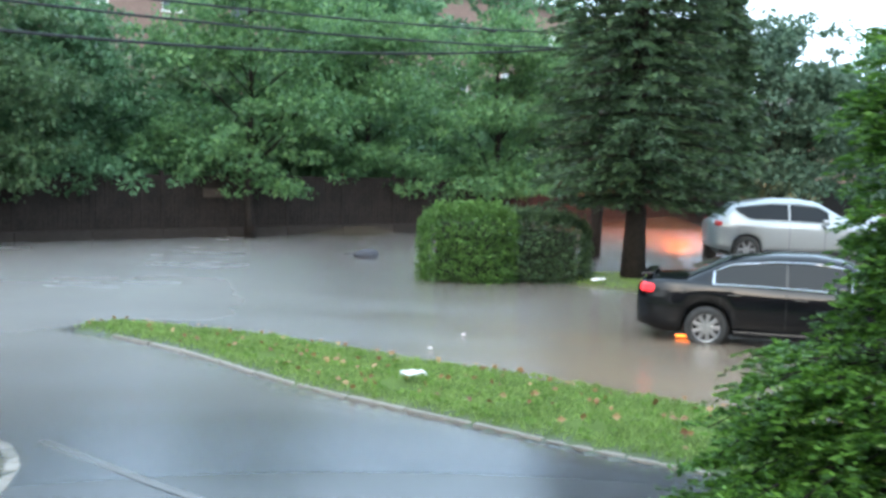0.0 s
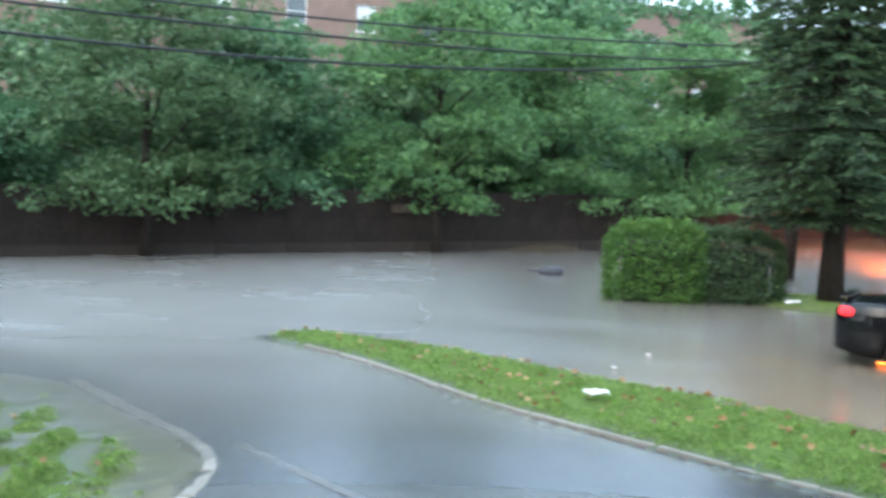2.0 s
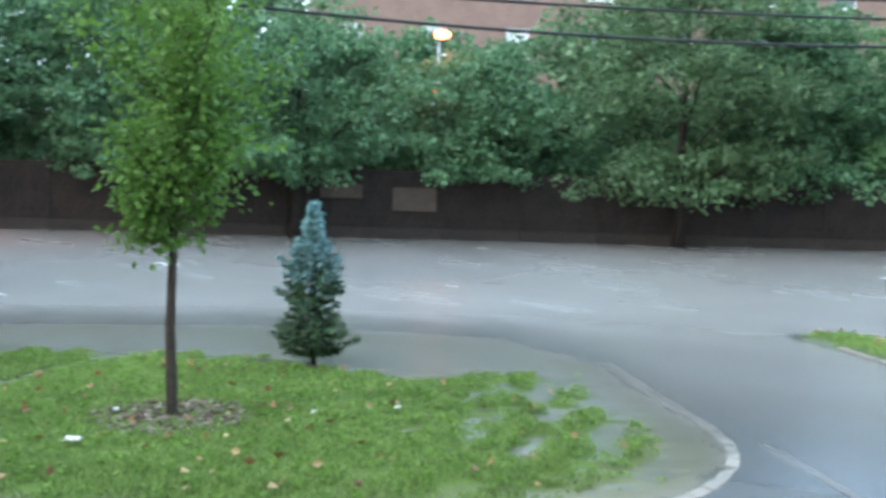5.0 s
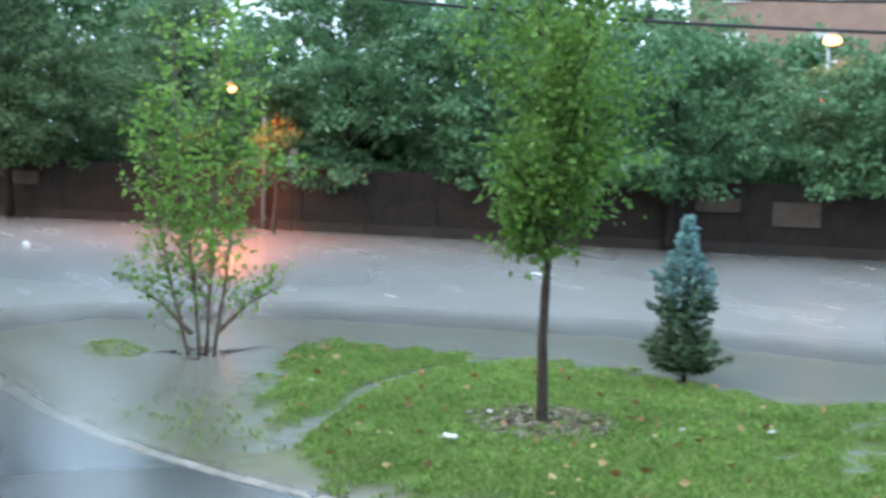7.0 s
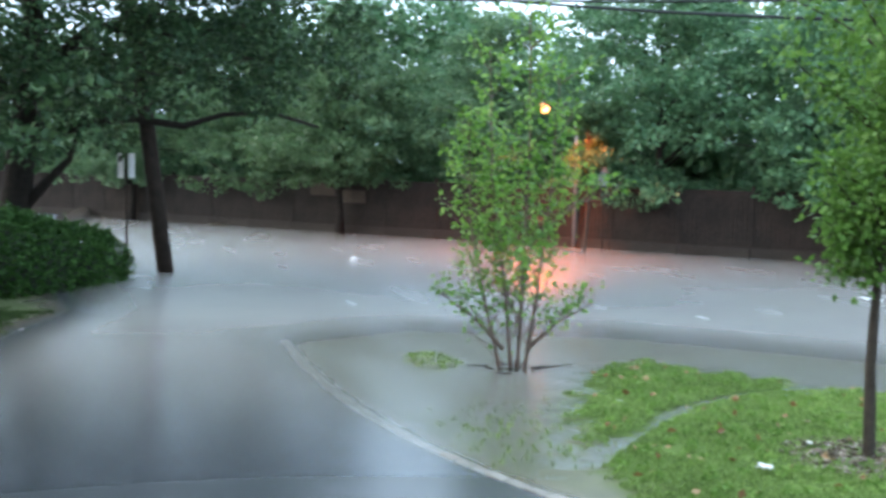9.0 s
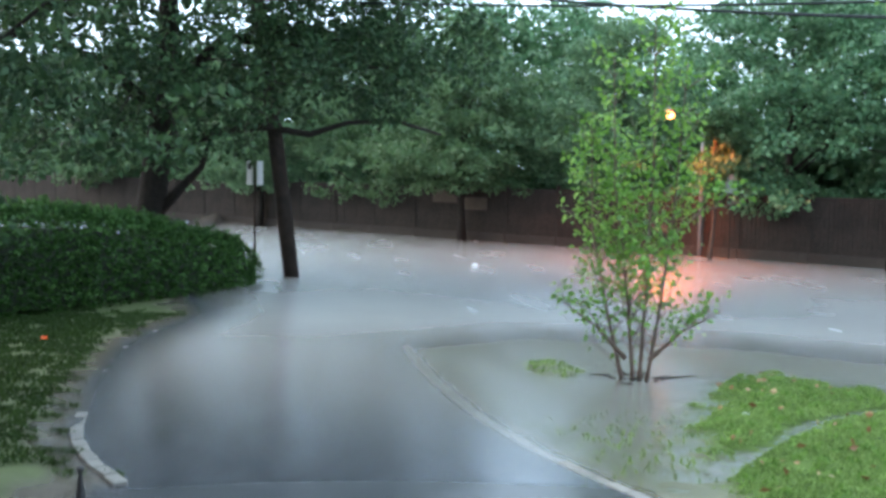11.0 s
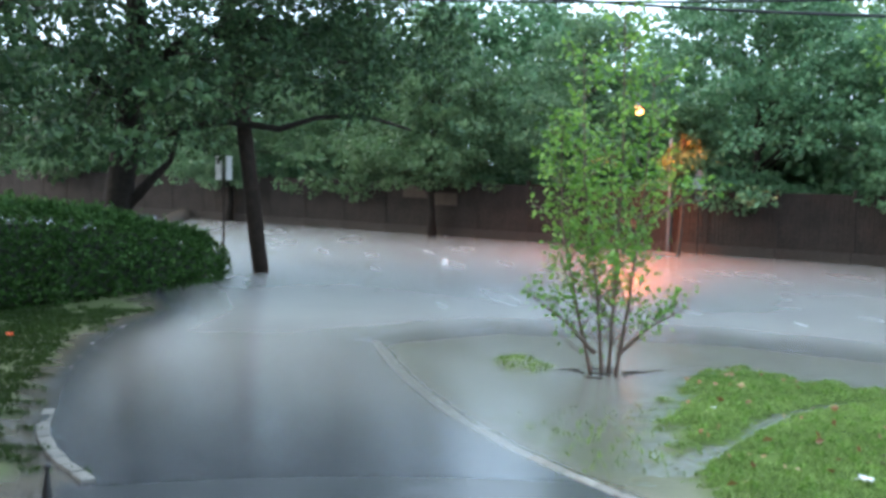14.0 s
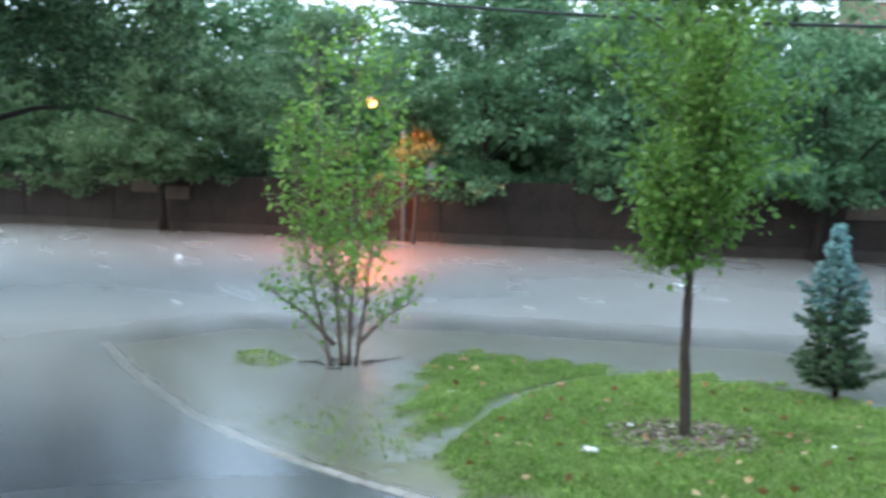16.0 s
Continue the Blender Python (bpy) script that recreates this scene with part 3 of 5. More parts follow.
for k, (s, nn, hh) in enumerate(((-58, 43, 9.5), (-48, 43, 10.2), (-42, 44, 8.2), (-34, 43, 11.6), (-29, 44, 11.4), (-22.5, 43, 8.4), (-17.5, 44, 9.6), (-11, 43, 9.6), (-4.5, 44, 8.8), (1, 41, 6.6), (8, 41, 7.6), (14, 42, 7.2), (21, 41, 7.8), (27, 42, 7.6), (31, 45, 11.5), (37, 46, 12.5), (43, 45, 12.8), (50, 46, 12.0))):
    if k % 3 == 0 or hh < 7.9:
        back_h = hh
        back = leafy_tree("tall_tree", "tall grey-green tree rising behind the street trees", street(s, nn, 0.2), hh, 1.2, 3.9, ("leaf_mid", "leaf_dark")[k % 2], "bark", 140 + k, n=280, per=30, leaf=0.34, clump=1.0, trunk=0.2, group="tall trees behind", inner=0.4, loose=1.5)
    else:
        copy_thing(back, pose(*street(s, nn, 0.2), 0, 0, 70 * k) @ Matrix.Scale(hh / back_h, 4))

bush = None
for k, s0 in enumerate(range(-94, 46, 6)):
    if bush is None:
        bush = leafy_tree("tall_shrub", "dense dark shrub filling the gap behind the fence", street(s0, 38.5, 0.3), 4.6, 0.2, 3.9, "leaf_dark", "dark_bark", 160, n=240, per=17, leaf=0.44, clump=1.0, trunk=0.08, shape=0.4, group="shrubs behind the fence", inner=0.4, loose=1.5)
        tagged(bush, category="shrub")
    else:
        copy_thing(bush, pose(*street(s0, 38.5 + k % 2, 0.3), 0, 0, 53 * k))

leafy_tree("street_tree", "low street tree with boughs lit orange by the lamp", polar(66.7, 35.2, -0.1), 4.9, 2.8, 1.5, "leaf_olive", "bark", 167, n=120, per=36, leaf=0.2, clump=0.45, trunk=0.08, shape=0.4, inner=0.4)

# tree beyond the parked cars, and a darker one beside it
leafy_tree("shade_tree", "broad dark green shade tree beyond the parking lot", polar(-16.9, 52, 0.1), 9.4, 1.6, 5.2, "leaf_blue", "dark_bark", 171, n=620, per=50, leaf=0.26, clump=0.8, trunk=0.3, inner=0.45)
leafy_tree("shade_tree", "broad dark green shade tree beyond the parking lot", polar(-22.8, 62, 0.1), 9.5, 1.5, 5.6, "leaf_dark", "dark_bark", 172, n=460, per=44, leaf=0.3, clump=0.95, trunk=0.3)
leafy_tree("shade_tree", "broad dark green shade tree beyond the parking lot", polar(-9.5, 58, 0.1), 10.5, 1.5, 5.4, "leaf_mid", "dark_bark", 173, n=460, per=44, leaf=0.3, clump=0.95, trunk=0.3)


# ---- conifers ----
def conifer(name, label, where, height_m, base, width, seed, mats, whorl=0.3, per_whorl=9, sprays=70, needle=0.24, aspect=0.3, trunk=0.25, droop=0.35, taper=0.85, split=None, reach=None):
    """Whorls of drooping boughs round a straight trunk, each bough set with many small sprays."""
    rng = np.random.default_rng(seed)
    t = thing(name, pose(*where), label, "tree")
    pts = [(0.03 * math.sin(z), 0.03 * math.cos(z * 1.3), z) for z in np.linspace(-0.3, height_m * 0.98, 8)]
    pieces = [tube(pts, [trunk * (1.2 if i == 0 else 1) * (1 - i / 8.2) for i in range(8)], 10, 0.06, rng)]
    cs, ds = [], []
    z = base
    while z < height_m - 0.05:
        u = (z - base) / (height_m - base)
        ln0 = width * (1 - u) ** taper
        for k in range(per_whorl):
            a = 2 * math.pi * (k + rng.uniform(-0.35, 0.35)) / per_whorl + z * 2.1
            ln = ln0 * rng.uniform(0.72, 1.1) * (min(1.0, 0.75 + 0.5 * u / 0.12) if u < 0.12 else 1)
            if reach:
                ln *= reach(a, z)
            d = np.array([math.cos(a), math.sin(a), 0])
            w = np.array([-math.sin(a), math.cos(a), 0])
            q = np.linspace(0.12, 1, 4)
            line = [tuple(d * ln * p + np.array([0, 0, z + ln * (0.12 * p - droop * p * p + 0.12 * p ** 4)])) for p in q]
            if ln > 0.25:
                pieces.append(tube(line, [trunk * 0.12 * (1 - 0.8 * p) + 0.004 for p in q], 4))
            m = max(6, int(sprays * ln / width))
            p = rng.uniform(0.1, 1.0, m) ** 0.7
            side = rng.normal(0, 0.16, m) * ln * (1.15 - p * 0.8)
            zz = z + ln * (0.12 * p - droop * p * p + 0.12 * p ** 4) - np.abs(side) * 0.35 + rng.normal(0, 0.05, m) * needle * 4 - rng.uniform(0, 0.25, m) * needle
            cs.append(d * (ln * p)[:, None] + w * side[:, None] + np.array([0, 0, 1]) * zz[:, None])
            ds.append(d + w * np.sign(side)[:, None] * 0.7 + np.array([0, 0, -0.25]))
        z += whorl * rng.uniform(0.85, 1.15) * (1 - 0.4 * u)
    v, f = join(pieces)
    raw("trunk", v, f, M["dark_bark"], t, smooth=True)
    c, d = np.concatenate(cs), np.concatenate(ds)
    groups = [(c[:, 2] < 1e9, mats[0], "crown")] if split is None else [(c[:, 2] < split + 0.2 * rng.normal(size=len(c)), mats[0], "crown")]
    if split is not None:
        groups.append((~groups[0][0], mats[1], "new_growth"))
    for keep, m, nm in groups:
        v, f = blades(c[keep], needle, aspect, rng, d[keep], 0.7)
        raw(nm, v, f, M[m], t)
    return t


def spruce_reach(a, z):
    return 0.86 + 0.3 * math.sin(2 * a + 5.3 * z) + 0.16 * math.sin(5 * a - 9 * z)


conifer("spruce_tree", "tall dark green spruce with drooping boughs and a bare lower trunk", (4.55, 25.45, 0.0), 15.5, 2.05, 2.75, 201, ("needle",), whorl=0.36, per_whorl=11, sprays=230, needle=0.2, aspect=0.26, trunk=0.27, taper=0.62)
conifer("spruce_tree", "slimmer dark spruce standing behind the tall one", (8.25, 33.02, -0.05), 10.5, 2.3, 1.9, 203, ("needle",), whorl=0.3, per_whorl=9, sprays=90, needle=0.3, trunk=0.2, taper=0.6)
conifer("blue_spruce", "young blue spruce with silvery top growth at the lawn's edge", (-9.46, 9.53, -0.02), 2.12, 0.14, 0.56, 202, ("needle_green", "needle_blue"), whorl=0.115, per_whorl=10, sprays=85, needle=0.085, aspect=0.36, trunk=0.035, droop=-0.02, taper=0.62, split=1.15, reach=spruce_reach)


# ---- lawn trees ----
def leaf_twigs(rng, starts, dirs, length, steps, lift):
    out = []
    for s, d in zip(starts, dirs):
        p, q = np.array(s, float), np.array(d, float)
        line = [p.copy()]
        for _ in range(steps):
            q = q + rng.normal(0, 0.12, 3) + np.array([0, 0, lift])
            q /= np.linalg.norm(q)
            p = p + q * length / steps
            line.append(p.copy())
        out.append(np.array(line))
    return out


def stem_tree(name, label, where, stems, seed, leaf_mat, bark_mat, leaf, per_twig, twigs, twig_len, twig_lift, spread, r0, low=0.3, scatter=0.1):
    """Slim stems with rising twigs, and leaves set along the twigs."""
    rng = np.random.default_rng(seed)
    t = thing(name, pose(*where), label, "tree")
    cs, ds = [], []
    for j, line in enumerate(stems):
        pts = [Vector(p) for p in line]
        dense = []
        for i in range(len(pts) - 1):
            for u in np.linspace(0, 1, 6)[:-1]:
                dense.append(pts[i].lerp(pts[i + 1], u))
        dense.append(pts[-1])
        m = len(dense)
        v, f = tube(dense, [r0 * (1.3 if i == 0 else 1) * (1 - 0.85 * i / m) for i in range(m)], 8, 0.06, rng)
        stem = raw("trunk", v, f, M[bark_mat], t, smooth=True)
        pieces = []
        short = (pts[-1] - pts[0]).length < 1.8
        for k in range(16 if short else twigs):
            u = 0.4 + 0.6 * k / 15 if short else low + (1 - low) * (k + rng.uniform(0, 1)) / twigs
            p = dense[min(m - 1, int(u * (m - 1)))]
            a = rng.uniform(0, 2 * math.pi)
            ln = (0.38 if short else twig_len(u)) * rng.uniform(0.6, 1.1)
            tw = leaf_twigs(rng, [p], [(math.cos(a) * spread, math.sin(a) * spread, 0.6)], ln, 5, twig_lift)[0]
            pieces.append(tube(tw, [r0 * 0.22 * (1 - 0.15 * i) for i in range(len(tw))], 4))
            cnt = 8 if short else max(2, int((per_twig(u) if callable(per_twig) else per_twig) * (0.4 + ln / twig_len(0.5))))
            i = rng.uniform(0.25, 1, cnt) * (len(tw) - 1.001)
            base = tw[i.astype(int)] * (1 - i % 1)[:, None] + tw[i.astype(int) + 1] * (i % 1)[:, None]
            off = rng.normal(0, scatter, (cnt, 3))
            cs.append(base + off)
            ds.append(off / scatter + np.array([0, 0, -0.2]))
        v, f = join(pieces)
        raw("branch", v, f, M[bark_mat], stem)
    v, f = blades(np.concatenate(cs), leaf, 0.62, rng, np.concatenate(ds), 1.0)
    raw("crown", v, f, M[leaf_mat], t)
    return t


stem_tree("maple_tree", "young bright green maple staked in a mulch ring on the lawn", (*MAPLE, 0.04), [[(0, 0, -0.1), (-0.05, 0.0, 0.9), (-0.06, 0.05, 1.9), (0.0, 0.05, 3.2), (0.02, 0, 5.6)]], 301, "leaf_maple", "bark", 0.082, 66, 84, lambda u: 0.32 + 3.7 * (u - 0.42) if u < 0.72 else 1.5 * (1.3 - u) / 0.58, 0.07, 1.1, 0.062, 0.45, 0.11)
stem_tree("birch_tree", "young multi-stemmed river birch standing in shallow flood water", (-13.5, 4.8, -0.05), [
    [(-0.02, -0.02, -0.05), (-0.12, -0.08, 1.0), (-0.3, -0.25, 2.6), (-0.35, -0.3, 4.4)], [(0.02, 0.05, -0.05), (0.03, 0.1, 1.2), (0.05, 0.15, 3.0), (0.08, 0.1, 5.15)],
    [(0.08, 0.12, -0.05), (0.14, 0.26, 1.0), (0.2, 0.4, 2.4), (0.24, 0.5, 4.2)], [(-0.08, -0.14, -0.05), (-0.2, -0.32, 0.8), (-0.3, -0.55, 2.0), (-0.3, -0.6, 3.4)],
    [(-0.06, -0.12, 0.3), (-0.2, -0.5, 0.72), (-0.35, -1.0, 1.08)], [(0.1, 0.14, 0.3), (0.22, 0.55, 0.7), (0.35, 1.02, 0.98)], [(0.16, 0.3, 1.9), (0.3, 0.75, 2.3), (0.42, 1.25, 2.42)],
], 302, "leaf_birch", "birch_bark", 0.092, lambda u: 3 if u < 0.27 else (9 if u < 0.4 else 21), 46, lambda u: 1.0 if u < 0.3 else 1.2 * (1.15 - 0.72 * u), 0.09, 0.8, 0.03, 0.13, 0.08)

# ---- oak over the drive entrance ----
oak = thing("oak_tree", pose(*polar(96.0, 28.2, 0.0)), "large old oak spreading dark boughs over the flooded drive", "tree")
rng = np.random.default_rng(77)
o0 = polar(96.0, 28.2, 0.0)


def oak_line(*rows):
    return [polar(a, d, z) - o0 for a, d, z in rows]


v, f = tube(oak_line((96.2, 28.2, -0.2), (96.2, 28.2, 1.4), (95.8, 28.2, 3.0), (95.3, 28.1, 4.8), (95.2, 28.0, 7.0), (95.5, 28.0, 9.5), (95.9, 27.9, 16.2)), [0.5, 0.38, 0.36, 0.32, 0.24, 0.14, 0.04], 12, 0.06, rng)
trunk = raw("trunk", v, f, M["dark_bark"], oak, smooth=True)
BOUGHS = [
    [oak_line((95.8, 28.2, 2.9), (93.0, 27.4, 3.55), (90.6, 26.7, 3.72), (88.0, 26.5, 3.55), (86.0, 26.5, 3.85), (83.6, 26.6, 3.95), (81.0, 26.8, 3.6)), 0.13],
    [oak_line((95.4, 28.1, 4.6), (92.4, 27.0, 5.9), (89.0, 26.6, 5.7), (86.0, 26.6, 5.85), (83.6, 26.8, 6.3), (82.2, 27.0, 7.2)), 0.15],
    [oak_line((96.2, 28.2, 1.3), (94.6, 28.0, 2.2), (93.6, 27.9, 2.7), (93.0, 27.8, 3.6)), 0.16],
    [oak_line((95.6, 28.2, 4.0), (98.5, 27.0, 5.2), (102.0, 26.0, 5.6), (105.0, 25.4, 5.4)), 0.15],
    [oak_line((95.3, 28.1, 5.0), (95.0, 26.0, 6.6), (94.0, 24.5, 7.2), (93.0, 23.6, 7.0)), 0.13],
]
for line, r in BOUGHS:
    m = len(line)
    v, f = tube(line, [r * (1 - 0.75 * i / (m - 1)) for i in range(m)], 8, 0.08, rng)
    raw("limb", v, f, M["dark_bark"], trunk, smooth=True)
places, sizes = [], []
while len(places) < 2100:
    a, d, z = rng.uniform(78.5, 107), rng.uniform(22.5, 32.5), rng.uniform(2.6, 17.0)
    e = math.degrees(math.atan2(z - 2.7, d))
    low = 2.9 if a < 90 else (1.5 if a < 94 else (0.9 if a < 97.5 else 0.2))
    if e < low + 0.6 * math.sin(a * 1.7) or rng.uniform() < (0.45 if e < 5 and a < 88 else 0.1) + (0.4 if a < 82 else 0):
        continue
    places.append(polar(a, d, z) - o0)
    sizes.append(rng.uniform(0.4, 0.8))
c, d = clumps(rng, np.array([tuple(p) for p in places]), np.array(sizes), 54, 0.6)
v, f = blades(c, 0.17, 0.6, rng, d, 1.2, droop=0.3)
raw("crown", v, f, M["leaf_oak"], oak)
v, f = join([tube([Vector(p).lerp(Vector((0, 0, 5.2)), 0.35) + Vector((0, 0, 0.1)), Vector(p)], [0.03, 0.008], 4) for p in places[::6]])
tagged(raw("twig_growth", v, f, M["dark_bark"], oak), kind="stuff")


# ---- hedges ----
def hedge(name, label, line, depth, leaf_mat, seed, per_m2, leaf, round_r=0.3, core="hedge_core"):
    """A clipped hedge along a line of (x, y, height): a near-black block for the shade inside, and stems, under a rough
    coat of leaves.
    """
    rng = np.random.default_rng(seed)
    pts = [Vector(p) for p in line]
    o = Vector((pts[0].x, pts[0].y, 0))
    t = thing(name, pose(*o), label, "hedge")
    cs, ds, sticks = [], [], []
    core_v, core_f = [], []
    for a, b in zip(pts, pts[1:]):
        flat = Vector((b.x - a.x, b.y - a.y, 0))
        ln = flat.length
        u = flat / ln
        w = Vector((u.y, -u.x, 0))
        first, last = a is pts[0], b is pts[-1]
        area = ln * (a.z + b.z) * 0.5 * 2 + ln * depth + (first + last) * depth * a.z
        cnt = int(area * per_m2)
        s, q = rng.uniform(-0.14, ln + 0.14, cnt), rng.uniform(-1, 1, cnt)
        kind = rng.uniform(0, area, cnt)
        cap = (kind > area - (first + last) * depth * a.z) & (first or last)
        ends = np.where(rng.uniform(size=cnt) < 0.5, 0.0, ln) if first and last else np.full(cnt, 0.0 if first else ln)
        s = np.where(cap, ends, s)
        tip = np.zeros(cnt)
        if first:
            tip = np.maximum(tip, np.clip(1 - (s + 0.14) / 0.7, 0, 1))
        if last:
            tip = np.maximum(tip, np.clip(1 - (ln + 0.14 - s) / 0.7, 0, 1))
        hz = a.z + (b.z - a.z) * np.clip(s / ln, 0, 1) - 0.38 * tip ** 2
        z = rng.uniform(-0.05, 1, cnt) * hz
        topside = kind < ln * depth * 1.15
        z = np.where(topside, hz, z)
        q = np.where(topside, q, np.sign(q))
        q = np.where(cap, rng.uniform(-1, 1, cnt), q)
        bev = np.clip((z - hz + round_r) / round_r, 0, 1) ** 2 * 0.55
        q = q * (1 - 0.6 * tip ** 2)
        q = q * (1 - bev / depth * 2)
        under = np.clip((0.3 - z) / 0.3, 0, 1) * 0.08
        bump = 0.085 * lumps(s + a.x, z * 2 + q * 3, 0.7, seed) + 0.05 * lumps(s * 1.3 - a.y, z * 3 - q * 2, 0.33, seed + 1)
        q = q * (1 - under / depth) + np.sign(q) * bump / depth * 2
        z = z + np.where(topside, bump * 0.8 + np.abs(rng.normal(0, 0.03, cnt)), 0)
        deep = np.abs(rng.normal(0, 0.07, cnt))
        q = q * (1 - deep / depth * 2 * ~topside)
        z = z - deep * topside + np.where(topside & (lumps(s, q * 3, 0.5, seed + 2) > 0.75), rng.uniform(0, 0.16, cnt), 0)
        P = np.array(a - o)[None] * [1, 1, 0] + np.array(u)[None] * s[:, None] + np.array(w)[None] * (q * depth / 2)[:, None] + np.array([0, 0, 1.0])[None] * z[:, None]
        cs.append(P)
        ds.append(np.array(w)[None] * (np.sign(q) * ~topside)[:, None] + np.array([0, 0, 1.0])[None] * (0.3 + topside)[:, None])
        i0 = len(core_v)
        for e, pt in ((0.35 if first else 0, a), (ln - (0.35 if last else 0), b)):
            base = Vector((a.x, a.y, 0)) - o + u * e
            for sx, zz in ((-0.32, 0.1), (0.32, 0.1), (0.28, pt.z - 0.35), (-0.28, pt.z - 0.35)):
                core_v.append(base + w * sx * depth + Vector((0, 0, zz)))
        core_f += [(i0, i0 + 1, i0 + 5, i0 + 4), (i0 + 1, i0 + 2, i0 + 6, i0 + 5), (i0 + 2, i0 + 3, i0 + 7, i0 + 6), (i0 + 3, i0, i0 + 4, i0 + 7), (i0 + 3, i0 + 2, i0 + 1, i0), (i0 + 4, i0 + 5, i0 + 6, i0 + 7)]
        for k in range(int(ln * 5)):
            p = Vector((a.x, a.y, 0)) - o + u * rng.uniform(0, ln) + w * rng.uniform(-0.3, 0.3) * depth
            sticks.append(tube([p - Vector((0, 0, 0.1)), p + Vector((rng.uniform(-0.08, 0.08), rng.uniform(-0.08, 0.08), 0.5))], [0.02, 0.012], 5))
    raw("shade_core", core_v, core_f, M[core], t)
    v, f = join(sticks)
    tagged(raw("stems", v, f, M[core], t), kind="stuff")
    v, f = blades(np.concatenate(cs), leaf, 0.65, rng, np.concatenate(ds), 1.4)
    raw("foliage", v, f, M[leaf_mat], t)
    return t


hedge("privet_hedge", "clipped bright green privet hedge standing in the flood", [(-0.45, 25.0, 1.66), (1.65, 24.72, 1.72)], 1.7, "leaf_hedge", 401, 1500, 0.08, 0.6)
hedge("yew_hedge", "ragged dark evergreen hedge beneath the spruce", [(0.95, 24.86, 1.64), (3.35, 25.2, 1.5)], 1.5, "needle", 402, 1100, 0.08, 0.6)
hedge("boxwood_hedge", "long dark green clipped hedge beside the flooded drive", [(-26.1, -0.9, 0.98), (-24.6, -1.7, 1.2), (-23.0, -2.7, 1.6), (-21.2, -4.0, 1.85), (-19.2, -5.7, 1.95), (-15.5, -9.0, 2.0)], 1.9, "leaf_hedge_dark", 403, 720, 0.095, 0.5)
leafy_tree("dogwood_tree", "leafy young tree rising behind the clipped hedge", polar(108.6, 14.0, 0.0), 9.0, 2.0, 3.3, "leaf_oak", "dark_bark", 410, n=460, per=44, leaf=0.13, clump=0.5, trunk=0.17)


# ---- shrub beside the porch ----
def yew_shrub(where, seed, boughs):
    """Arching boughs with flat feathery sprays, reaching far low down and least above the middle."""
    rng = np.random.default_rng(seed)
    t = thing("yew_shrub", pose(*where), "feathery wet green yew growing beside the porch", "shrub")
    pieces = [tube([(0.05 * math.sin(k), 0.05 * math.cos(k), -0.1), (0.12 * math.sin(k), 0.12 * math.cos(k), 1.6), (0.1 * math.sin(k * 2), 0.1 * math.cos(k), 3.5)], [0.05, 0.035, 0.01], 7) for k in (0.5, 2.4, 4.6)]
    cs, ds = [], []
    for k in range(boughs):
        z = rng.uniform(0.45, 1.95) if rng.uniform() < 0.72 else rng.uniform(1.9, 3.45)
        a = radians(175) + rng.normal(0, 0.95) if k % 5 else rng.uniform(0, 2 * math.pi)
        ln = float(np.interp(z, (0.2, 0.8, 1.5, 1.9, 2.25, 2.5, 2.75, 3.1, 3.5), (0.95, 1.15, 1.15, 0.85, 0.42, 0.36, 0.42, 0.4, 0.3))) * rng.uniform(0.7, 1.08)
        d, w = np.array([math.cos(a), math.sin(a), 0]), np.array([-math.sin(a), math.cos(a), 0])
        rise, fall = rng.uniform(0.1, 0.35), rng.uniform(0.2, 0.42)
        q = np.linspace(0.08, 1, 6)
        line = d * (ln * q)[:, None] + w * (0.08 * ln * np.sin(3 * q + k))[:, None] + np.array([0, 0, 1.0]) * (z - 0.1 + ln * (rise * q - fall * q ** 3))[:, None]
        pieces.append(tube([tuple(p) for p in line], [0.011 - 0.0015 * i for i in range(6)], 4))
        for j in range(int(9 + 12 * ln)):
            u = rng.uniform(0.3, 1.0)
            p0 = np.array([np.interp(u, q, line[:, c]) for c in range(3)])
            side = (1 if j % 2 else -1) * (1.0 - 0.75 * max(0.0, u - 0.75) * 4)
            way = d * rng.uniform(0.55, 1.0) + w * side * rng.uniform(0.5, 1.0) + np.array([0, 0, rng.uniform(-0.25, 0.2)])
            way /= np.linalg.norm(way)
            sl = rng.uniform(0.12, 0.3) * (1.25 - 0.5 * u)
            m = int(22 * sl / 0.2)
            v = rng.uniform(0, 1, m)
            flat = np.cross(way, [0, 0, 1.0])
            sgn = np.where(rng.uniform(size=m) < 0.5, -1.0, 1.0)
            cs.append(p0 + way * (sl * v)[:, None] + flat * (sgn * 0.014)[:, None] - np.array([0, 0, 1.0]) * (0.25 * sl * v * v)[:, None] + rng.normal(0, 0.006, (m, 3)))
            ds.append(way * 0.7 + flat * sgn[:, None])
    v, f = join(pieces)
    raw("branchwork", v, f, M["dark_bark"], t, smooth=True)
    c, d = np.concatenate(cs), np.concatenate(ds)
    v, f = blades(c, 0.052, 0.28, rng, d, 0.35)
    raw("needles", v, f, M["yew"], t)
    return t


yew_shrub(polar(-25.6, 5.0, 0.0), 501, 235)


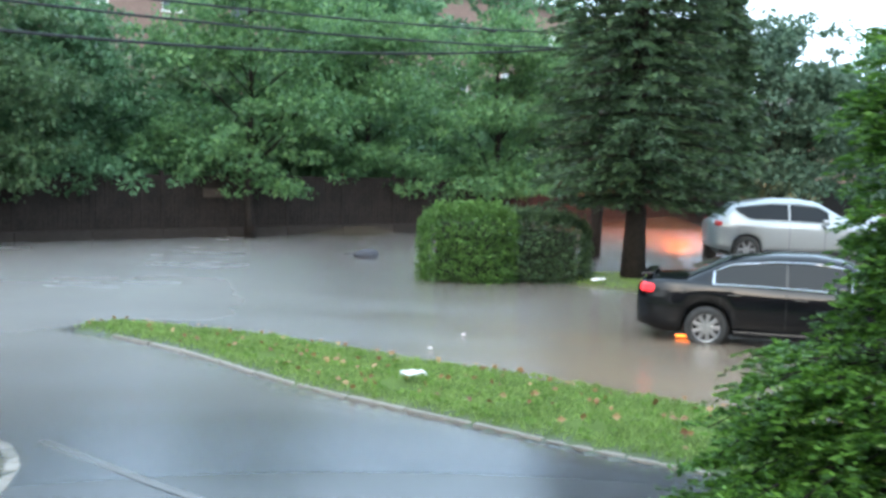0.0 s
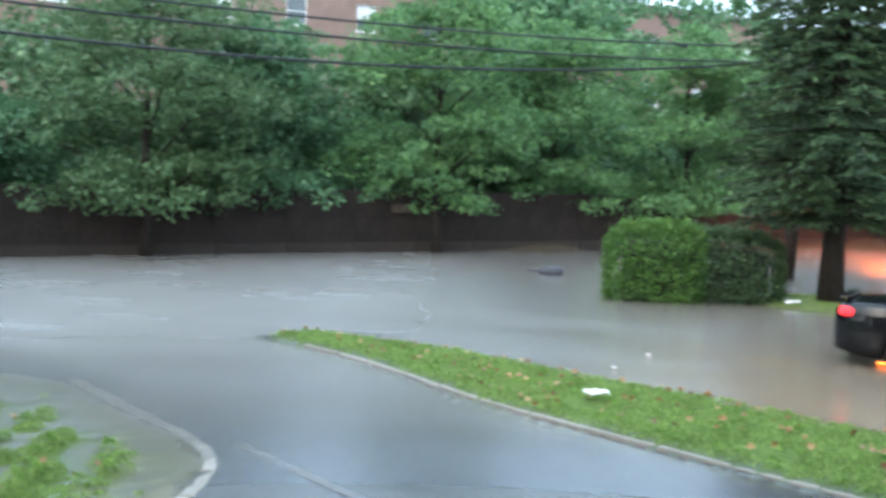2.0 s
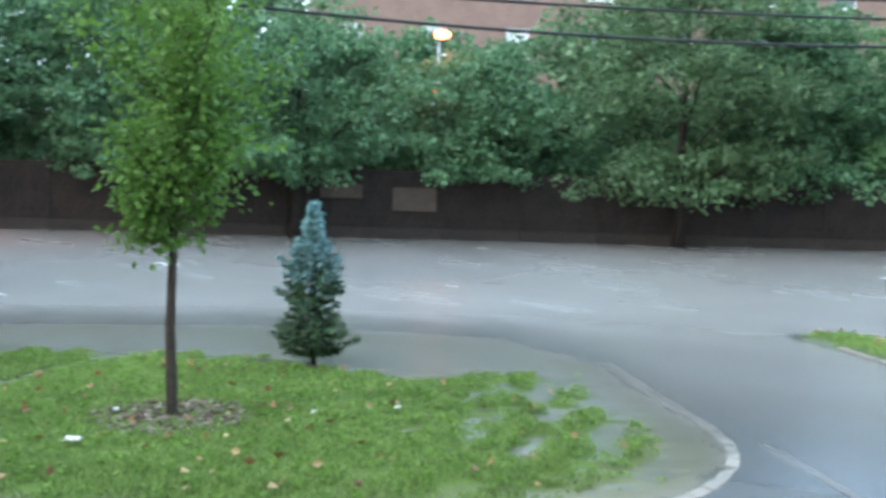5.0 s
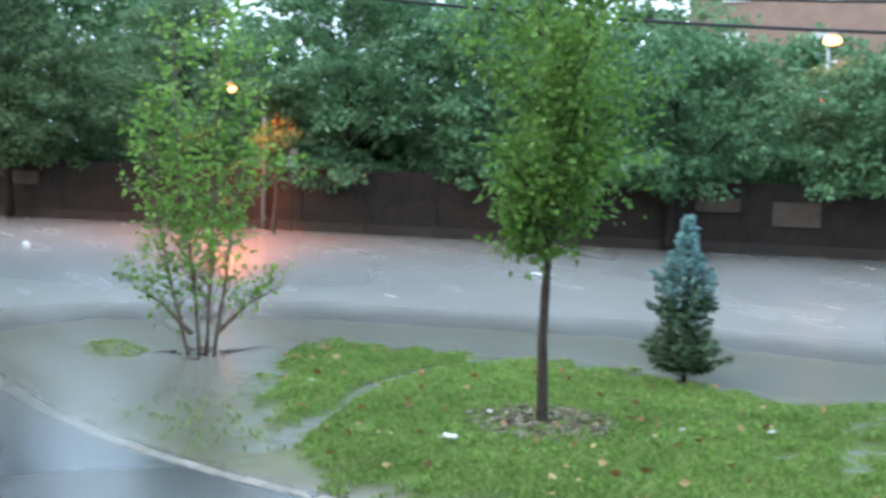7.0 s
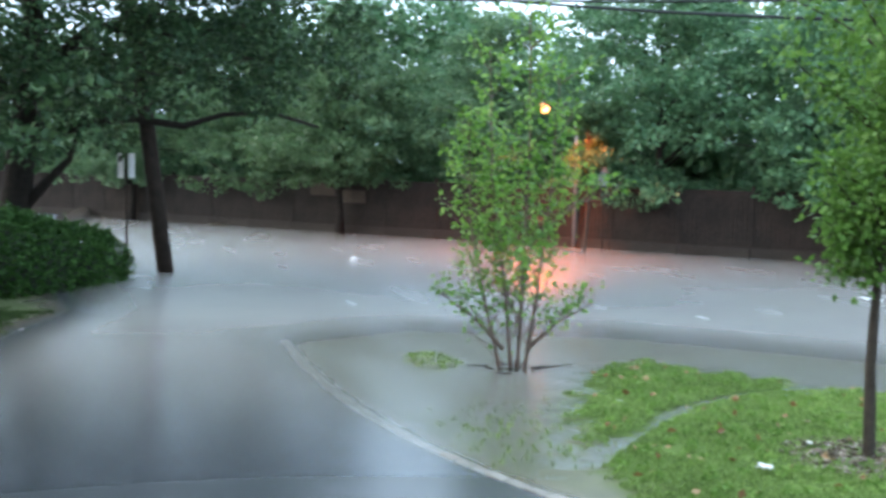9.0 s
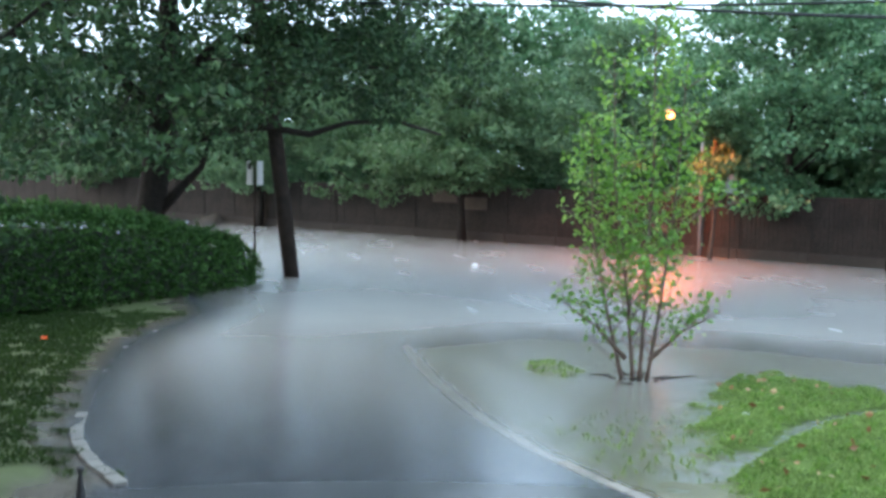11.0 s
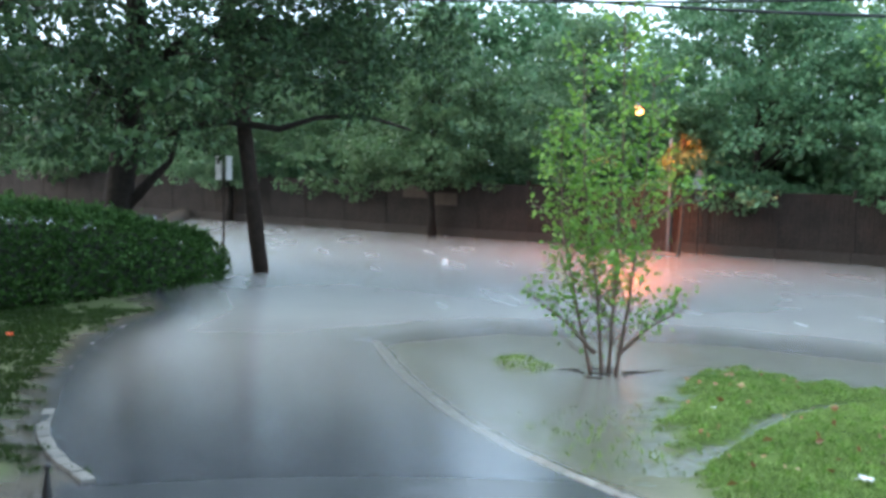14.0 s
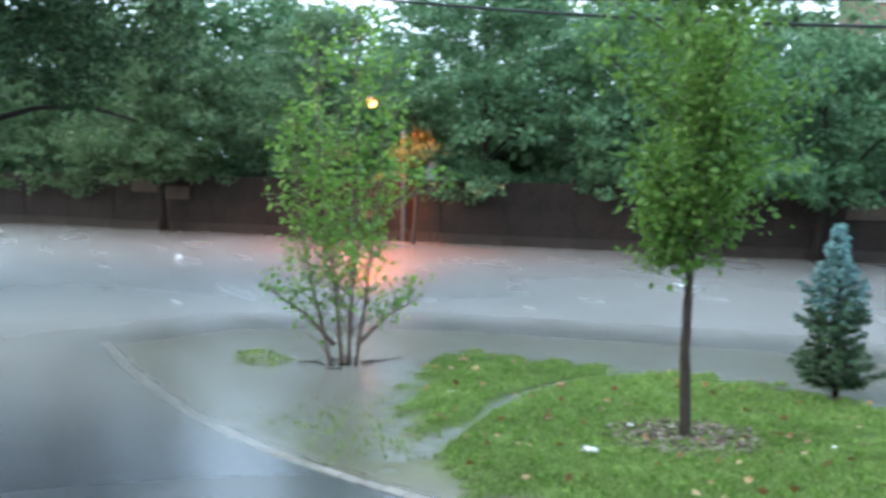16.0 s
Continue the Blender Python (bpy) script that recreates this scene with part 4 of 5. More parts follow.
# ---- cars ----
def paint(name, color, metal, rough=0.25):
    m, n, l, b = mat(name)
    d = noise_node(n, l, 30, 4)
    r = ramp(n, (0.3, tuple(c * 0.9 for c in color)), (0.7, color))
    l.new(d.outputs["Fac"], r.inputs["Fac"])
    l.new(r.outputs[0], b.inputs["Base Color"])
    b.inputs["Metallic"].default_value, b.inputs["Roughness"].default_value = metal, rough
    b.inputs["Coat Weight"].default_value, b.inputs["Coat Roughness"].default_value = (0.6 if metal > 0.3 else 0.15), 0.05
    b.inputs["Specular IOR Level"].default_value = 0.5 if metal > 0.3 else 0.3
    drops = noise_node(n, l, 90, 2)
    bp = n.new("ShaderNodeBump")
    bp.inputs["Strength"].default_value, bp.inputs["Distance"].default_value = 0.12, 0.002
    l.new(drops.outputs["Fac"], bp.inputs["Height"])
    l.new(bp.outputs["Normal"], b.inputs["Normal"])
    return m


PAINT_BLACK = paint("black_paint", (0.004, 0.0045, 0.006), 0.0, 0.13)
PAINT_SILVER = paint("silver_paint", (0.36, 0.39, 0.40), 0.5, 0.32)
TINT, n, l, b = mat("tinted_glass")
b.inputs["Base Color"].default_value, b.inputs["Roughness"].default_value = (0.012, 0.015, 0.018, 1), 0.04
b.inputs["Specular IOR Level"].default_value = 0.16
CLEAR_TINT, n, l, b = mat("windscreen_glass")
b.inputs["Base Color"].default_value, b.inputs["Roughness"].default_value = (0.10, 0.12, 0.125, 1), 0.03
CHROME = surface("chrome", (0.7, 0.71, 0.72), (0.8, 0.81, 0.82), 5, 0.15, 0.02, 0.001, metal=1.0)
RUBBER = surface("rubber", (0.012, 0.012, 0.012), (0.03, 0.03, 0.03), 12, 0.75, 0.3, 0.003)
ALLOY = surface("alloy", (0.28, 0.29, 0.30), (0.42, 0.43, 0.44), 6, 0.3, 0.05, 0.002, metal=0.8)
DARK = surface("dark_plastic", (0.01, 0.01, 0.01), (0.022, 0.022, 0.022), 10, 0.6, 0.2)
TAIL = lit("tail_lamp_red", (0.85, 0.03, 0.04), 0.55)
TAIL_LOW = surface("tail_lens_red", (0.35, 0.015, 0.015), (0.5, 0.03, 0.03), 8, 0.15, 0.05)
HEAD = surface("head_lens", (0.6, 0.62, 0.63), (0.75, 0.77, 0.78), 8, 0.1, 0.05)


def lathe(bm, prof, sides=28, m=Matrix()):
    """Turn a profile of (radius, along) round the y axis."""
    rings = []
    for r, y in prof:
        rings.append([bm.verts.new(m @ Vector((r * math.cos(2 * math.pi * k / sides), y, r * math.sin(2 * math.pi * k / sides)))) for k in range(sides)])
    for a, c in zip(rings, rings[1:]):
        for k in range(sides):
            bm.faces.new((a[k], a[(k + 1) % sides], c[(k + 1) % sides], c[k]))
    return rings


def wheel(car_ob, x, y, r, side, spokes):
    """Wheel with its outer face towards side (-1 or 1)."""
    w = new("wheel")
    w.parent, w.location = car_ob, (x, y, r)
    bm = bmesh.new()
    lathe(bm, [(r * 0.62, -0.1), (r * 0.70, -0.115), (r * 0.93, -0.11), (r, -0.075), (r, 0.075), (r * 0.93, 0.11), (r * 0.70, 0.115), (r * 0.62, 0.1)])
    part("tyre", bm, RUBBER, w, smooth=True)
    bm = bmesh.new()
    lathe(bm, [(r * 0.66, side * 0.11), (r * 0.63, side * 0.105), (r * 0.60, side * 0.04), (r * 0.60, -side * 0.1)])
    bmesh.ops.create_cone(bm, cap_ends=True, segments=18, radius1=r * 0.17, radius2=r * 0.14, depth=0.05, matrix=Matrix.Translation((0, side * 0.085, 0)) @ Matrix.Rotation(radians(90), 4, "X"))
    for k in range(spokes):
        a = 2 * math.pi * k / spokes
        box(bm, (r * 0.5, 0.03, r * 0.19), Matrix.Rotation(a, 4, "Y") @ Matrix.Translation((r * 0.37, side * 0.085, 0)), 0.008)
    part("rim", bm, ALLOY, w)
    bm = bmesh.new()
    bmesh.ops.create_cone(bm, cap_ends=True, segments=24, radius1=r * 0.6, radius2=r * 0.6, depth=0.02, matrix=Matrix.Translation((0, side * 0.03, 0)) @ Matrix.Rotation(radians(90), 4, "X"))
    part("brake_disc", bm, DARK, w)


def curve_at(rows, x, col):
    xs = [r[0] for r in rows]
    return float(np.interp(x, xs, [r[col] for r in rows]))


def build_car(name, label, m, length, rows, cabin, wheels, r, paint_mat, spokes, sill, windows, chrome, tail, rear_w, wedge=0.0):
    """rows: x, half width, belt height, deck height. cabin: x, roof height, roof half width."""
    car_ob = thing(name, m, label, "car")
    xs = sorted(set(list(np.linspace(0, length, 40)) + [w + d for w in wheels for d in np.linspace(-r * 1.16, r * 1.16, 15)]))

    def under(x):
        z = sill + 0.10 * max(0, 1 - x / 0.5) + 0.08 * max(0, 1 - (length - x) / 0.5)
        for w in wheels:
            d = abs(x - w) / (r * 1.15)
            if d < 1:
                z = max(z, r + r * 1.15 * math.sqrt(1 - d * d) * 0.98)
        return z

    bm = bmesh.new()
    rings = []
    for x in xs:
        w, belt, deck = (curve_at(rows, x, c) for c in (1, 2, 3))
        zb = min(under(x), belt - 0.12)
        pts = [(0, max(zb, 0.28)), (w * 0.80, max(zb, 0.22)), (w * 0.955, zb), (w * 0.985, zb + (belt - zb) * 0.22), (w, zb + (belt - zb) * 0.5), (w * 0.99, zb + (belt - zb) * 0.78), (w * 0.955, belt - 0.02), (w * 0.92, belt + (deck - belt) * 0.35), (w * 0.72, deck), (0, deck + 0.02)]
        ring = [bm.verts.new((x, -y, z)) for y, z in pts] + [bm.verts.new((x, y, z)) for y, z in pts[-2:0:-1]]
        rings.append(ring)
    k = len(rings[0])
    for a, c in zip(rings, rings[1:]):
        for i in range(k):
            bm.faces.new((a[i], a[(i + 1) % k], c[(i + 1) % k], c[i]))
    bm.faces.new(rings[0])
    bm.faces.new(rings[-1][::-1])
    bmesh.ops.recalc_face_normals(bm, faces=bm.faces)
    body = part("body", bm, paint_mat, car_ob, smooth=True)

    def side_pt(x, v, out=0.0):
        w, belt = curve_at(rows, x, 1) * 0.95, curve_at(rows, x, 2) - 0.03
        top, rw = curve_at(cabin, x, 1) - 0.05, curve_at(cabin, x, 2)
        return w + (rw - w) * v + out, belt + (top - belt) * v

    bm = bmesh.new()
    rings = []
    for x in np.linspace(cabin[0][0], cabin[-1][0], 34):
        pts = []
        for v in (0, 0.33, 0.66, 0.94):
            pts.append(side_pt(x, v))
        top, rw = curve_at(cabin, x, 1), curve_at(cabin, x, 2)
        pts += [(rw * 0.86, top), (rw * 0.45, top + 0.02), (0, top + 0.028)]
        rings.append([bm.verts.new((x, -y, z)) for y, z in pts] + [bm.verts.new((x, y, z)) for y, z in pts[-2::-1]])
    k = len(rings[0])
    for a, c in zip(rings, rings[1:]):
        for i in range(k - 1):
            bm.faces.new((a[i], a[i + 1], c[i + 1], c[i]))
    bmesh.ops.recalc_face_normals(bm, faces=bm.faces)
    part("roof", bm, paint_mat, car_ob, smooth=True)

    for x0, x1 in windows:
        for sd in (-1, 1):
            bm = bmesh.new()
            last = None
            for x in np.linspace(x0, x1, 12):
                low = 0.14 + (wedge * max(0.0, 1 - (x - x0) / 0.5) ** 2 if x0 == windows[0][0] else 0)
                col = [bm.verts.new((x, sd * side_pt(x, v, 0.006)[0], side_pt(x, v)[1])) for v in (low, (low + 0.86) / 2, 0.86)]
                if last:
                    for i in range(2):
                        bm.faces.new((last[i], last[i + 1], col[i + 1], col[i]))
                last = col
            part("window", bm, TINT, car_ob, smooth=True)
    for sd in (-1, 1):
        a, c = windows[0][0] - 0.03, windows[-1][1] + 0.03
        lo = [0.10 + wedge * max(0.0, 1 - (x - a) / 0.5) ** 2 for x in np.linspace(a, c, 16)]
        loop = [(x, sd * side_pt(x, v, 0.008)[0], side_pt(x, v)[1]) for x, v in zip(np.linspace(a, c, 16), lo)]
        loop += [(x, sd * side_pt(x, 0.91, 0.008)[0], side_pt(x, 0.91)[1]) for x in np.linspace(c, a, 16)]
        loop.append(loop[0])
        v, f = tube(loop, [0.012] * len(loop), 6)
        raw("window_trim", v, f, chrome, car_ob)
    for x0, x1, nm in ((cabin[0][0] + 0.06, cabin[1][0] - 0.03, "rear_window"), (cabin[-2][0] + 0.05, cabin[-1][0] - 0.06, "windscreen")):
        bm = bmesh.new()
        last = None
        for x in np.linspace(x0, x1, 8):
            top, rw = curve_at(cabin, x, 1), curve_at(cabin, x, 2)
            col = [bm.verts.new((x, rw * q, top + 0.012 + 0.028 * (1 - q * q / 0.72))) for q in (-0.82, -0.45, 0, 0.45, 0.82)]
            if last:
                for i in range(4):
                    bm.faces.new((last[i], last[i + 1], col[i + 1], col[i]))
            last = col
        part(nm, bm, CLEAR_TINT, car_ob, smooth=True)
    for w in wheels:
        for sd in (-1, 1):
            wheel(car_ob, w, sd * (curve_at(rows, w, 1) - 0.125), r, sd, spokes)
    for sd in (-1, 1):
        belt0, w0 = curve_at(rows, 0.2, 2), curve_at(rows, 0.2, 1)
        bm = bmesh.new()
        box(bm, (0.30, 0.11, 0.14), pose(0.21, sd * (w0 - 0.035), belt0 - 0.08, 0, 10, -sd * rear_w), 0.04)
        part("tail_lamp", bm, tail, car_ob, "red tail lamp")
        bm = bmesh.new()
        lf = length - 0.22
        box(bm, (0.36, 0.16, 0.15), pose(lf, sd * (curve_at(rows, lf, 1) - 0.09), curve_at(rows, lf, 2) - 0.12, 0, 0, sd * 25), 0.04)
        part("headlamp", bm, HEAD, car_ob, "clear headlamp lens")
        for x in (windows[0][0] + 0.28, windows[-1][0] + 0.2):
            bm = bmesh.new()
            box(bm, (0.2, 0.035, 0.035), pose(x, sd * (curve_at(rows, x, 1) + 0.005), curve_at(rows, x, 2) - 0.15), 0.01)
            part("door_handle", bm, paint_mat, car_ob)
        for x in (windows[0][0] + 0.08, (windows[0][1] + windows[-1][0]) / 2, windows[-1][1] - 0.1):
            bm = bmesh.new()
            w = curve_at(rows, x, 1)
            zb, belt = sill + 0.14, curve_at(rows, x, 2) - 0.04
            for q in range(4):
                z0, z1 = zb + (belt - zb) * q / 4, zb + (belt - zb) * (q + 1) / 4
                box(bm, (0.008, 0.012, z1 - z0), pose(x, sd * w * (0.985, 0.998, 0.999, 0.975)[q], (z0 + z1) / 2))
            part("door_seam", bm, DARK, car_ob)
        xm = windows[-1][1] - 0.12
        bm = bmesh.new()
        box(bm, (0.16, 0.2, 0.13), pose(xm, sd * (curve_at(rows, xm, 1) + 0.09), curve_at(rows, xm, 2) + 0.06), 0.04)
        part("wing_mirror", bm, paint_mat, car_ob)
        bm = bmesh.new()
        box(bm, (wheels[1] - wheels[0] - 2 * r * 1.2, 0.05, 0.09), pose(sum(wheels) / 2, sd * (curve_at(rows, sum(wheels) / 2, 1) - 0.02), sill + 0.03), 0.015)
        part("sill", bm, DARK if paint_mat is PAINT_SILVER else paint_mat, car_ob)
    for w in wheels:
        for sd in (-1, 1):
            bm = bmesh.new()
            wy = curve_at(rows, w, 1)
            lathe(bm, [(0.02, sd * (wy - 0.34)), (r * 1.13, sd * (wy - 0.34)), (r * 1.13, sd * (wy - 0.07))], 24, Matrix.Translation((w, 0, r)))
            bmesh.ops.delete(bm, geom=[v for v in bm.verts if v.co.z < 0.24], context="VERTS")
            part("wheel_arch_liner", bm, DARK, car_ob)
    bm = bmesh.new()
    box(bm, (length - 0.5, 1.3, 0.12), pose(length / 2, 0, 0.27))
    part("underbody", bm, DARK, car_ob)
    return car_ob


SEDAN_ROWS = [(0, 0.66, 0.88, 0.93), (0.12, 0.80, 0.98, 1.05), (0.5, 0.88, 1.01, 1.08), (1.1, 0.915, 1.02, 1.09), (2.2, 0.92, 0.99, 1.0), (3.4, 0.92, 0.95, 0.98), (3.9, 0.91, 0.92, 0.99), (4.5, 0.86, 0.84, 0.90), (4.85, 0.76, 0.72, 0.78), (5.0, 0.60, 0.62, 0.66)]
SEDAN_CABIN = [(0.72, 1.06, 0.80), (1.45, 1.40, 0.62), (2.1, 1.475, 0.60), (2.7, 1.48, 0.60), (3.1, 1.42, 0.62), (3.95, 0.98, 0.82)]
sx, sy = 3.32, 17.65
sedan = build_car("black_sedan", "wet black four-door sedan with alloy wheels and lit tail lamps", pose(sx, sy, on_ground(4.2, 16.5) - 0.01, 0, 0, -17), 5.0, SEDAN_ROWS, SEDAN_CABIN, (1.10, 3.92), 0.335, PAINT_BLACK, 9, 0.24, [(1.22, 2.25), (2.29, 3.18)], CHROME, TAIL, 24)
bm = bmesh.new()
box(bm, (0.18, 1.34, 0.035), pose(0.14, 0, 1.115, 0, -6, 0), 0.012)
for y in (-0.5, 0.5):
    box(bm, (0.10, 0.05, 0.07), pose(0.18, y, 1.08))
part("spoiler", bm, PAINT_BLACK, sedan)
# no lamp here: glowing slab added for the orange reflection under the car
bm = bmesh.new()
box(bm, (0.22, 0.12, 0.02), pose(0.72, -0.52, 0.13), 0.008)
part("orange_glint_slab", bm, lit("amber_glow", (1.0, 0.20, 0.03), 2.2), sedan, "added glowing slab standing in for an orange reflection on the water")

SUV_ROWS = [(0, 0.72, 1.02, 1.06), (0.12, 0.84, 1.10, 1.14), (0.5, 0.91, 1.14, 1.16), (1.2, 0.94, 1.12, 1.13), (2.4, 0.94, 1.08, 1.09), (3.4, 0.94, 1.06, 1.10), (3.8, 0.93, 1.02, 1.10), (4.4, 0.88, 0.92, 1.0), (4.68, 0.78, 0.80, 0.86), (4.77, 0.66, 0.70, 0.74)]
SUV_CABIN = [(0.20, 1.16, 0.80), (0.62, 1.55, 0.66), (1.5, 1.685, 0.64), (2.2, 1.69, 0.64), (2.75, 1.62, 0.66), (3.65, 1.10, 0.84)]
ux, uy = 7.12, 28.95
build_car("silver_suv", "silver sport utility car parked above the flood", pose(ux, uy, 0.27, 0, 0, -5), 4.77, SUV_ROWS, SUV_CABIN, (0.92, 3.75), 0.36, PAINT_SILVER, 6, 0.30, [(0.62, 1.98), (2.02, 3.0)], PAINT_SILVER, TAIL_LOW, 24, 0.6)
build_car("silver_sedan", "silver sedan parked beyond the sport utility car", pose(10.4, 32.6, on_ground(12, 32), 0, 0, -12), 5.0, SEDAN_ROWS, SEDAN_CABIN, (1.10, 3.92), 0.335, PAINT_SILVER, 6, 0.24, [(1.22, 2.22), (2.32, 3.18)], CHROME, TAIL_LOW, 24)


# ---- poles, wires and street lamps ----
def utility_pole(where, top, r, label):
    t = thing("utility_pole", pose(*where), label, "pole", "utility poles")
    rng = np.random.default_rng(9)
    v, f = tube([(0, 0, -0.5), (top[0] * 0.5, top[1] * 0.5, top[2] * 0.5), top], [r * 1.08, r, r * 0.8], 14, 0.015, rng)
    raw("shaft", v, f, M["pole_wood"], t, smooth=True)
    bm = bmesh.new()
    box(bm, (0.12, 0.1, 2.0), pose(top[0], top[1] - r * 0.6, top[2] - 0.35, 90, 0, S_DEG + 90), 0.01)
    part("crossarm", bm, M["pole_wood"], t)
    return t


PL, PR = Vector((-27.0, 0.6, 0)), Vector((4.5, 31.8, 0))
utility_pole((PL.x, PL.y, -0.2), (0.03, -1.2, 9.0), 0.185, "leaning dark wooden utility pole standing in flood water")
utility_pole((PR.x, PR.y, -0.2), (0.35, 0.1, 9.0), 0.15, "dark wooden utility pole behind the hedge")


def wire(z0, slope, bow, r, label):
    """A cable over the line between the poles: its height is z0 + slope * u + bow * u * u."""
    a, b = PL + Vector((0, -0.4, 0)), PR + Vector((0.3, 0, 0))
    pts = []
    for u in np.linspace(-0.1, 1.0, 44):
        p = a.lerp(b, u)
        p.z = z0 + slope * u + bow * u * u
        pts.append(p)
    v, f = tube(pts, [r] * len(pts), 6)
    return tagged(raw("overhead_wire", v, f, M["wire"]), label, "cable", "overhead wires")


wire(7.62, -9.52, 8.18, 0.030, "sagging dark overhead cable between wooden poles")
wire(6.85, -5.05, 4.35, 0.026, "sagging dark overhead cable between wooden poles")
w3 = wire(7.08, -4.95, 4.46, 0.024, "sagging dark overhead cable between wooden poles")
bm = bmesh.new()
box(bm, (0.4, 0.1, 0.08), pose(*(PL.lerp(PR, 0.885) + Vector((0.2, -0.05, 6.17))), 0, 6, S_DEG), 0.02)
part("splice_case", bm, M["black_metal"], w3)


def street_lamp(where, lens_z, arm, facing, label, pole_r=0.06, lens=0.14, watts=0, mat_name="sodium"):
    """A steel pole with an arm, a hooded head and a glowing lens."""
    t = thing("street_lamp", pose(*where, 0, 0, facing), label, "street lamp", "street lamps")
    v, f = tube([(0, 0, -0.3), (0, 0, lens_z * 0.7), (0, 0, lens_z + 0.15)], [pole_r * 1.2, pole_r, pole_r * 0.8], 10)
    raw("pole", v, f, M["steel"], t, smooth=True)
    v, f = tube([(0, 0, lens_z + 0.1), (0, -arm * 0.5, lens_z + 0.24), (0, -arm, lens_z + 0.17)], [pole_r * 0.7] * 3, 8)
    raw("arm", v, f, M["steel"], t, smooth=True)
    bm = bmesh.new()
    box(bm, (0.26, 0.5, 0.12), pose(0, -arm - 0.2, lens_z + 0.16), 0.05)
    part("head", bm, M["steel"], t)
    bm = bmesh.new()
    bmesh.ops.create_uvsphere(bm, u_segments=18, v_segments=10, radius=lens, matrix=Matrix.Translation((0, -arm - 0.2, lens_z - 0.03)) @ Matrix.Diagonal((1.2, 1.4, 0.62, 1)))
    part("lens", bm, M[mat_name], t, "glowing orange sodium lens", smooth=True)
    if watts:
        li = new("lamp_light", bpy.data.lights.new("lamp_light", "SPOT"))  # the hood throws its light downwards
        li.data.energy, li.data.color, li.data.shadow_soft_size = watts, (1.0, 0.19, 0.016), 0.15
        li.data.spot_size, li.data.spot_blend = radians(146), 0.25
        li.location = t.matrix_world @ Vector((0, -arm - 0.2, lens_z - 0.2))
    return t


def lamp_at(yaw, elev, dist, arm, label, **k):
    p = polar(yaw, dist, 0)
    q = p + N_AX * (arm + 0.2)
    return street_lamp((q.x, q.y, 0), 2.7 + dist * math.tan(radians(elev)), arm, S_DEG, label, **k)


lamp_at(38.25, 6.2, 33.6, 3.0, "street lamp with a glaring orange lens above the trees", lens=0.21, watts=60)
lamp_at(38.5, 3.3, 32.2, 3.6, "small dim orange lamp half hidden by leaves", lens=0.07, pole_r=0.04, mat_name="sodium_warm")
lamp_at(69.13, 3.15, 34.8, 2.2, "street lamp glowing orange through wet leaves", lens=0.17, watts=850)
lamp_at(-12.5, 1.9, 46.0, 2.2, "street lamp behind the spruce lighting the flood orange", lens=0.22, watts=1400)


# ---- signs ----
def sign(where, label, top, plates, lean=0.0, face="sign_white"):
    t = thing("sign_post", pose(*where), label, "sign")
    v, f = tube([(0, 0, -0.3), (lean, 0, top)], [0.03, 0.03], 8)
    raw("post", v, f, M["pole_wood"], t)
    for w, h, z, turn, off, marks in plates:
        bm = bmesh.new()
        box(bm, (w, 0.012, h), pose(lean, 0, z) @ pose(0, 0, 0, 0, 0, turn) @ pose(off, -0.04, 0), 0.004)
        plate = part("plate", bm, M[face], t, "pale metal plate")
        for mx, mz, mw, mh in marks:
            bm = bmesh.new()
            box(bm, (mw, 0.006, mh), pose(lean, 0, z) @ pose(0, 0, 0, 0, 0, turn) @ pose(off + mx, -0.05, mz))
            part("mark", bm, M["black_metal"], plate)
    return t


p = polar(90.85, 27.6, -0.2)
sign(p, "street sign post with two pale angled plates", 3.12, [(0.22, 0.61, 2.78, 90 - 48, -0.15, [(0.0, 0.17, 0.12, 0.16)]), (0.22, 0.61, 2.78, 90 + 48, 0.15, [])], 0.05)
p = polar(65.85, 35.5, -0.2)
sign(p, "pale street sign on a weathered post by the fence", 3.0, [(0.36, 0.62, 2.66, 66, 0.0, [])], 0.0, "sign_grey")


# ---- drive edging ----
def resample(line, step):
    pts = [Vector((*p, 0)) for p in line]
    out, left = [], 0.0
    for a, b in zip(pts, pts[1:]):
        ln = (b - a).length
        while left < ln:
            q = a.lerp(b, left / ln)
            out.append((q.x, q.y, math.degrees(math.atan2(b.y - a.y, b.x - a.x))))
            left += step
        left -= ln
    return out


def round_line(line, times=2):
    """Cut the corners of a line, so that it bends softly."""
    for _ in range(times):
        out = [line[0]]
        for (ax, ay), (bx, by) in zip(line, line[1:]):
            out += [(ax * 0.75 + bx * 0.25, ay * 0.75 + by * 0.25), (ax * 0.25 + bx * 0.75, ay * 0.25 + by * 0.75)]
        line = out + [line[-1]]
    return line


def stone_mesh(size, seed):
    bm = bmesh.new()
    box(bm, size, Matrix(), 0.012)
    rr = random.Random(seed)
    for v in bm.verts:
        v.co += Vector((rr.uniform(-1, 1), rr.uniform(-1, 1), rr.uniform(-1, 1))) * 0.007
    me = bpy.data.meshes.new("kerb_stone")
    bm.to_mesh(me)
    bm.free()
    return me


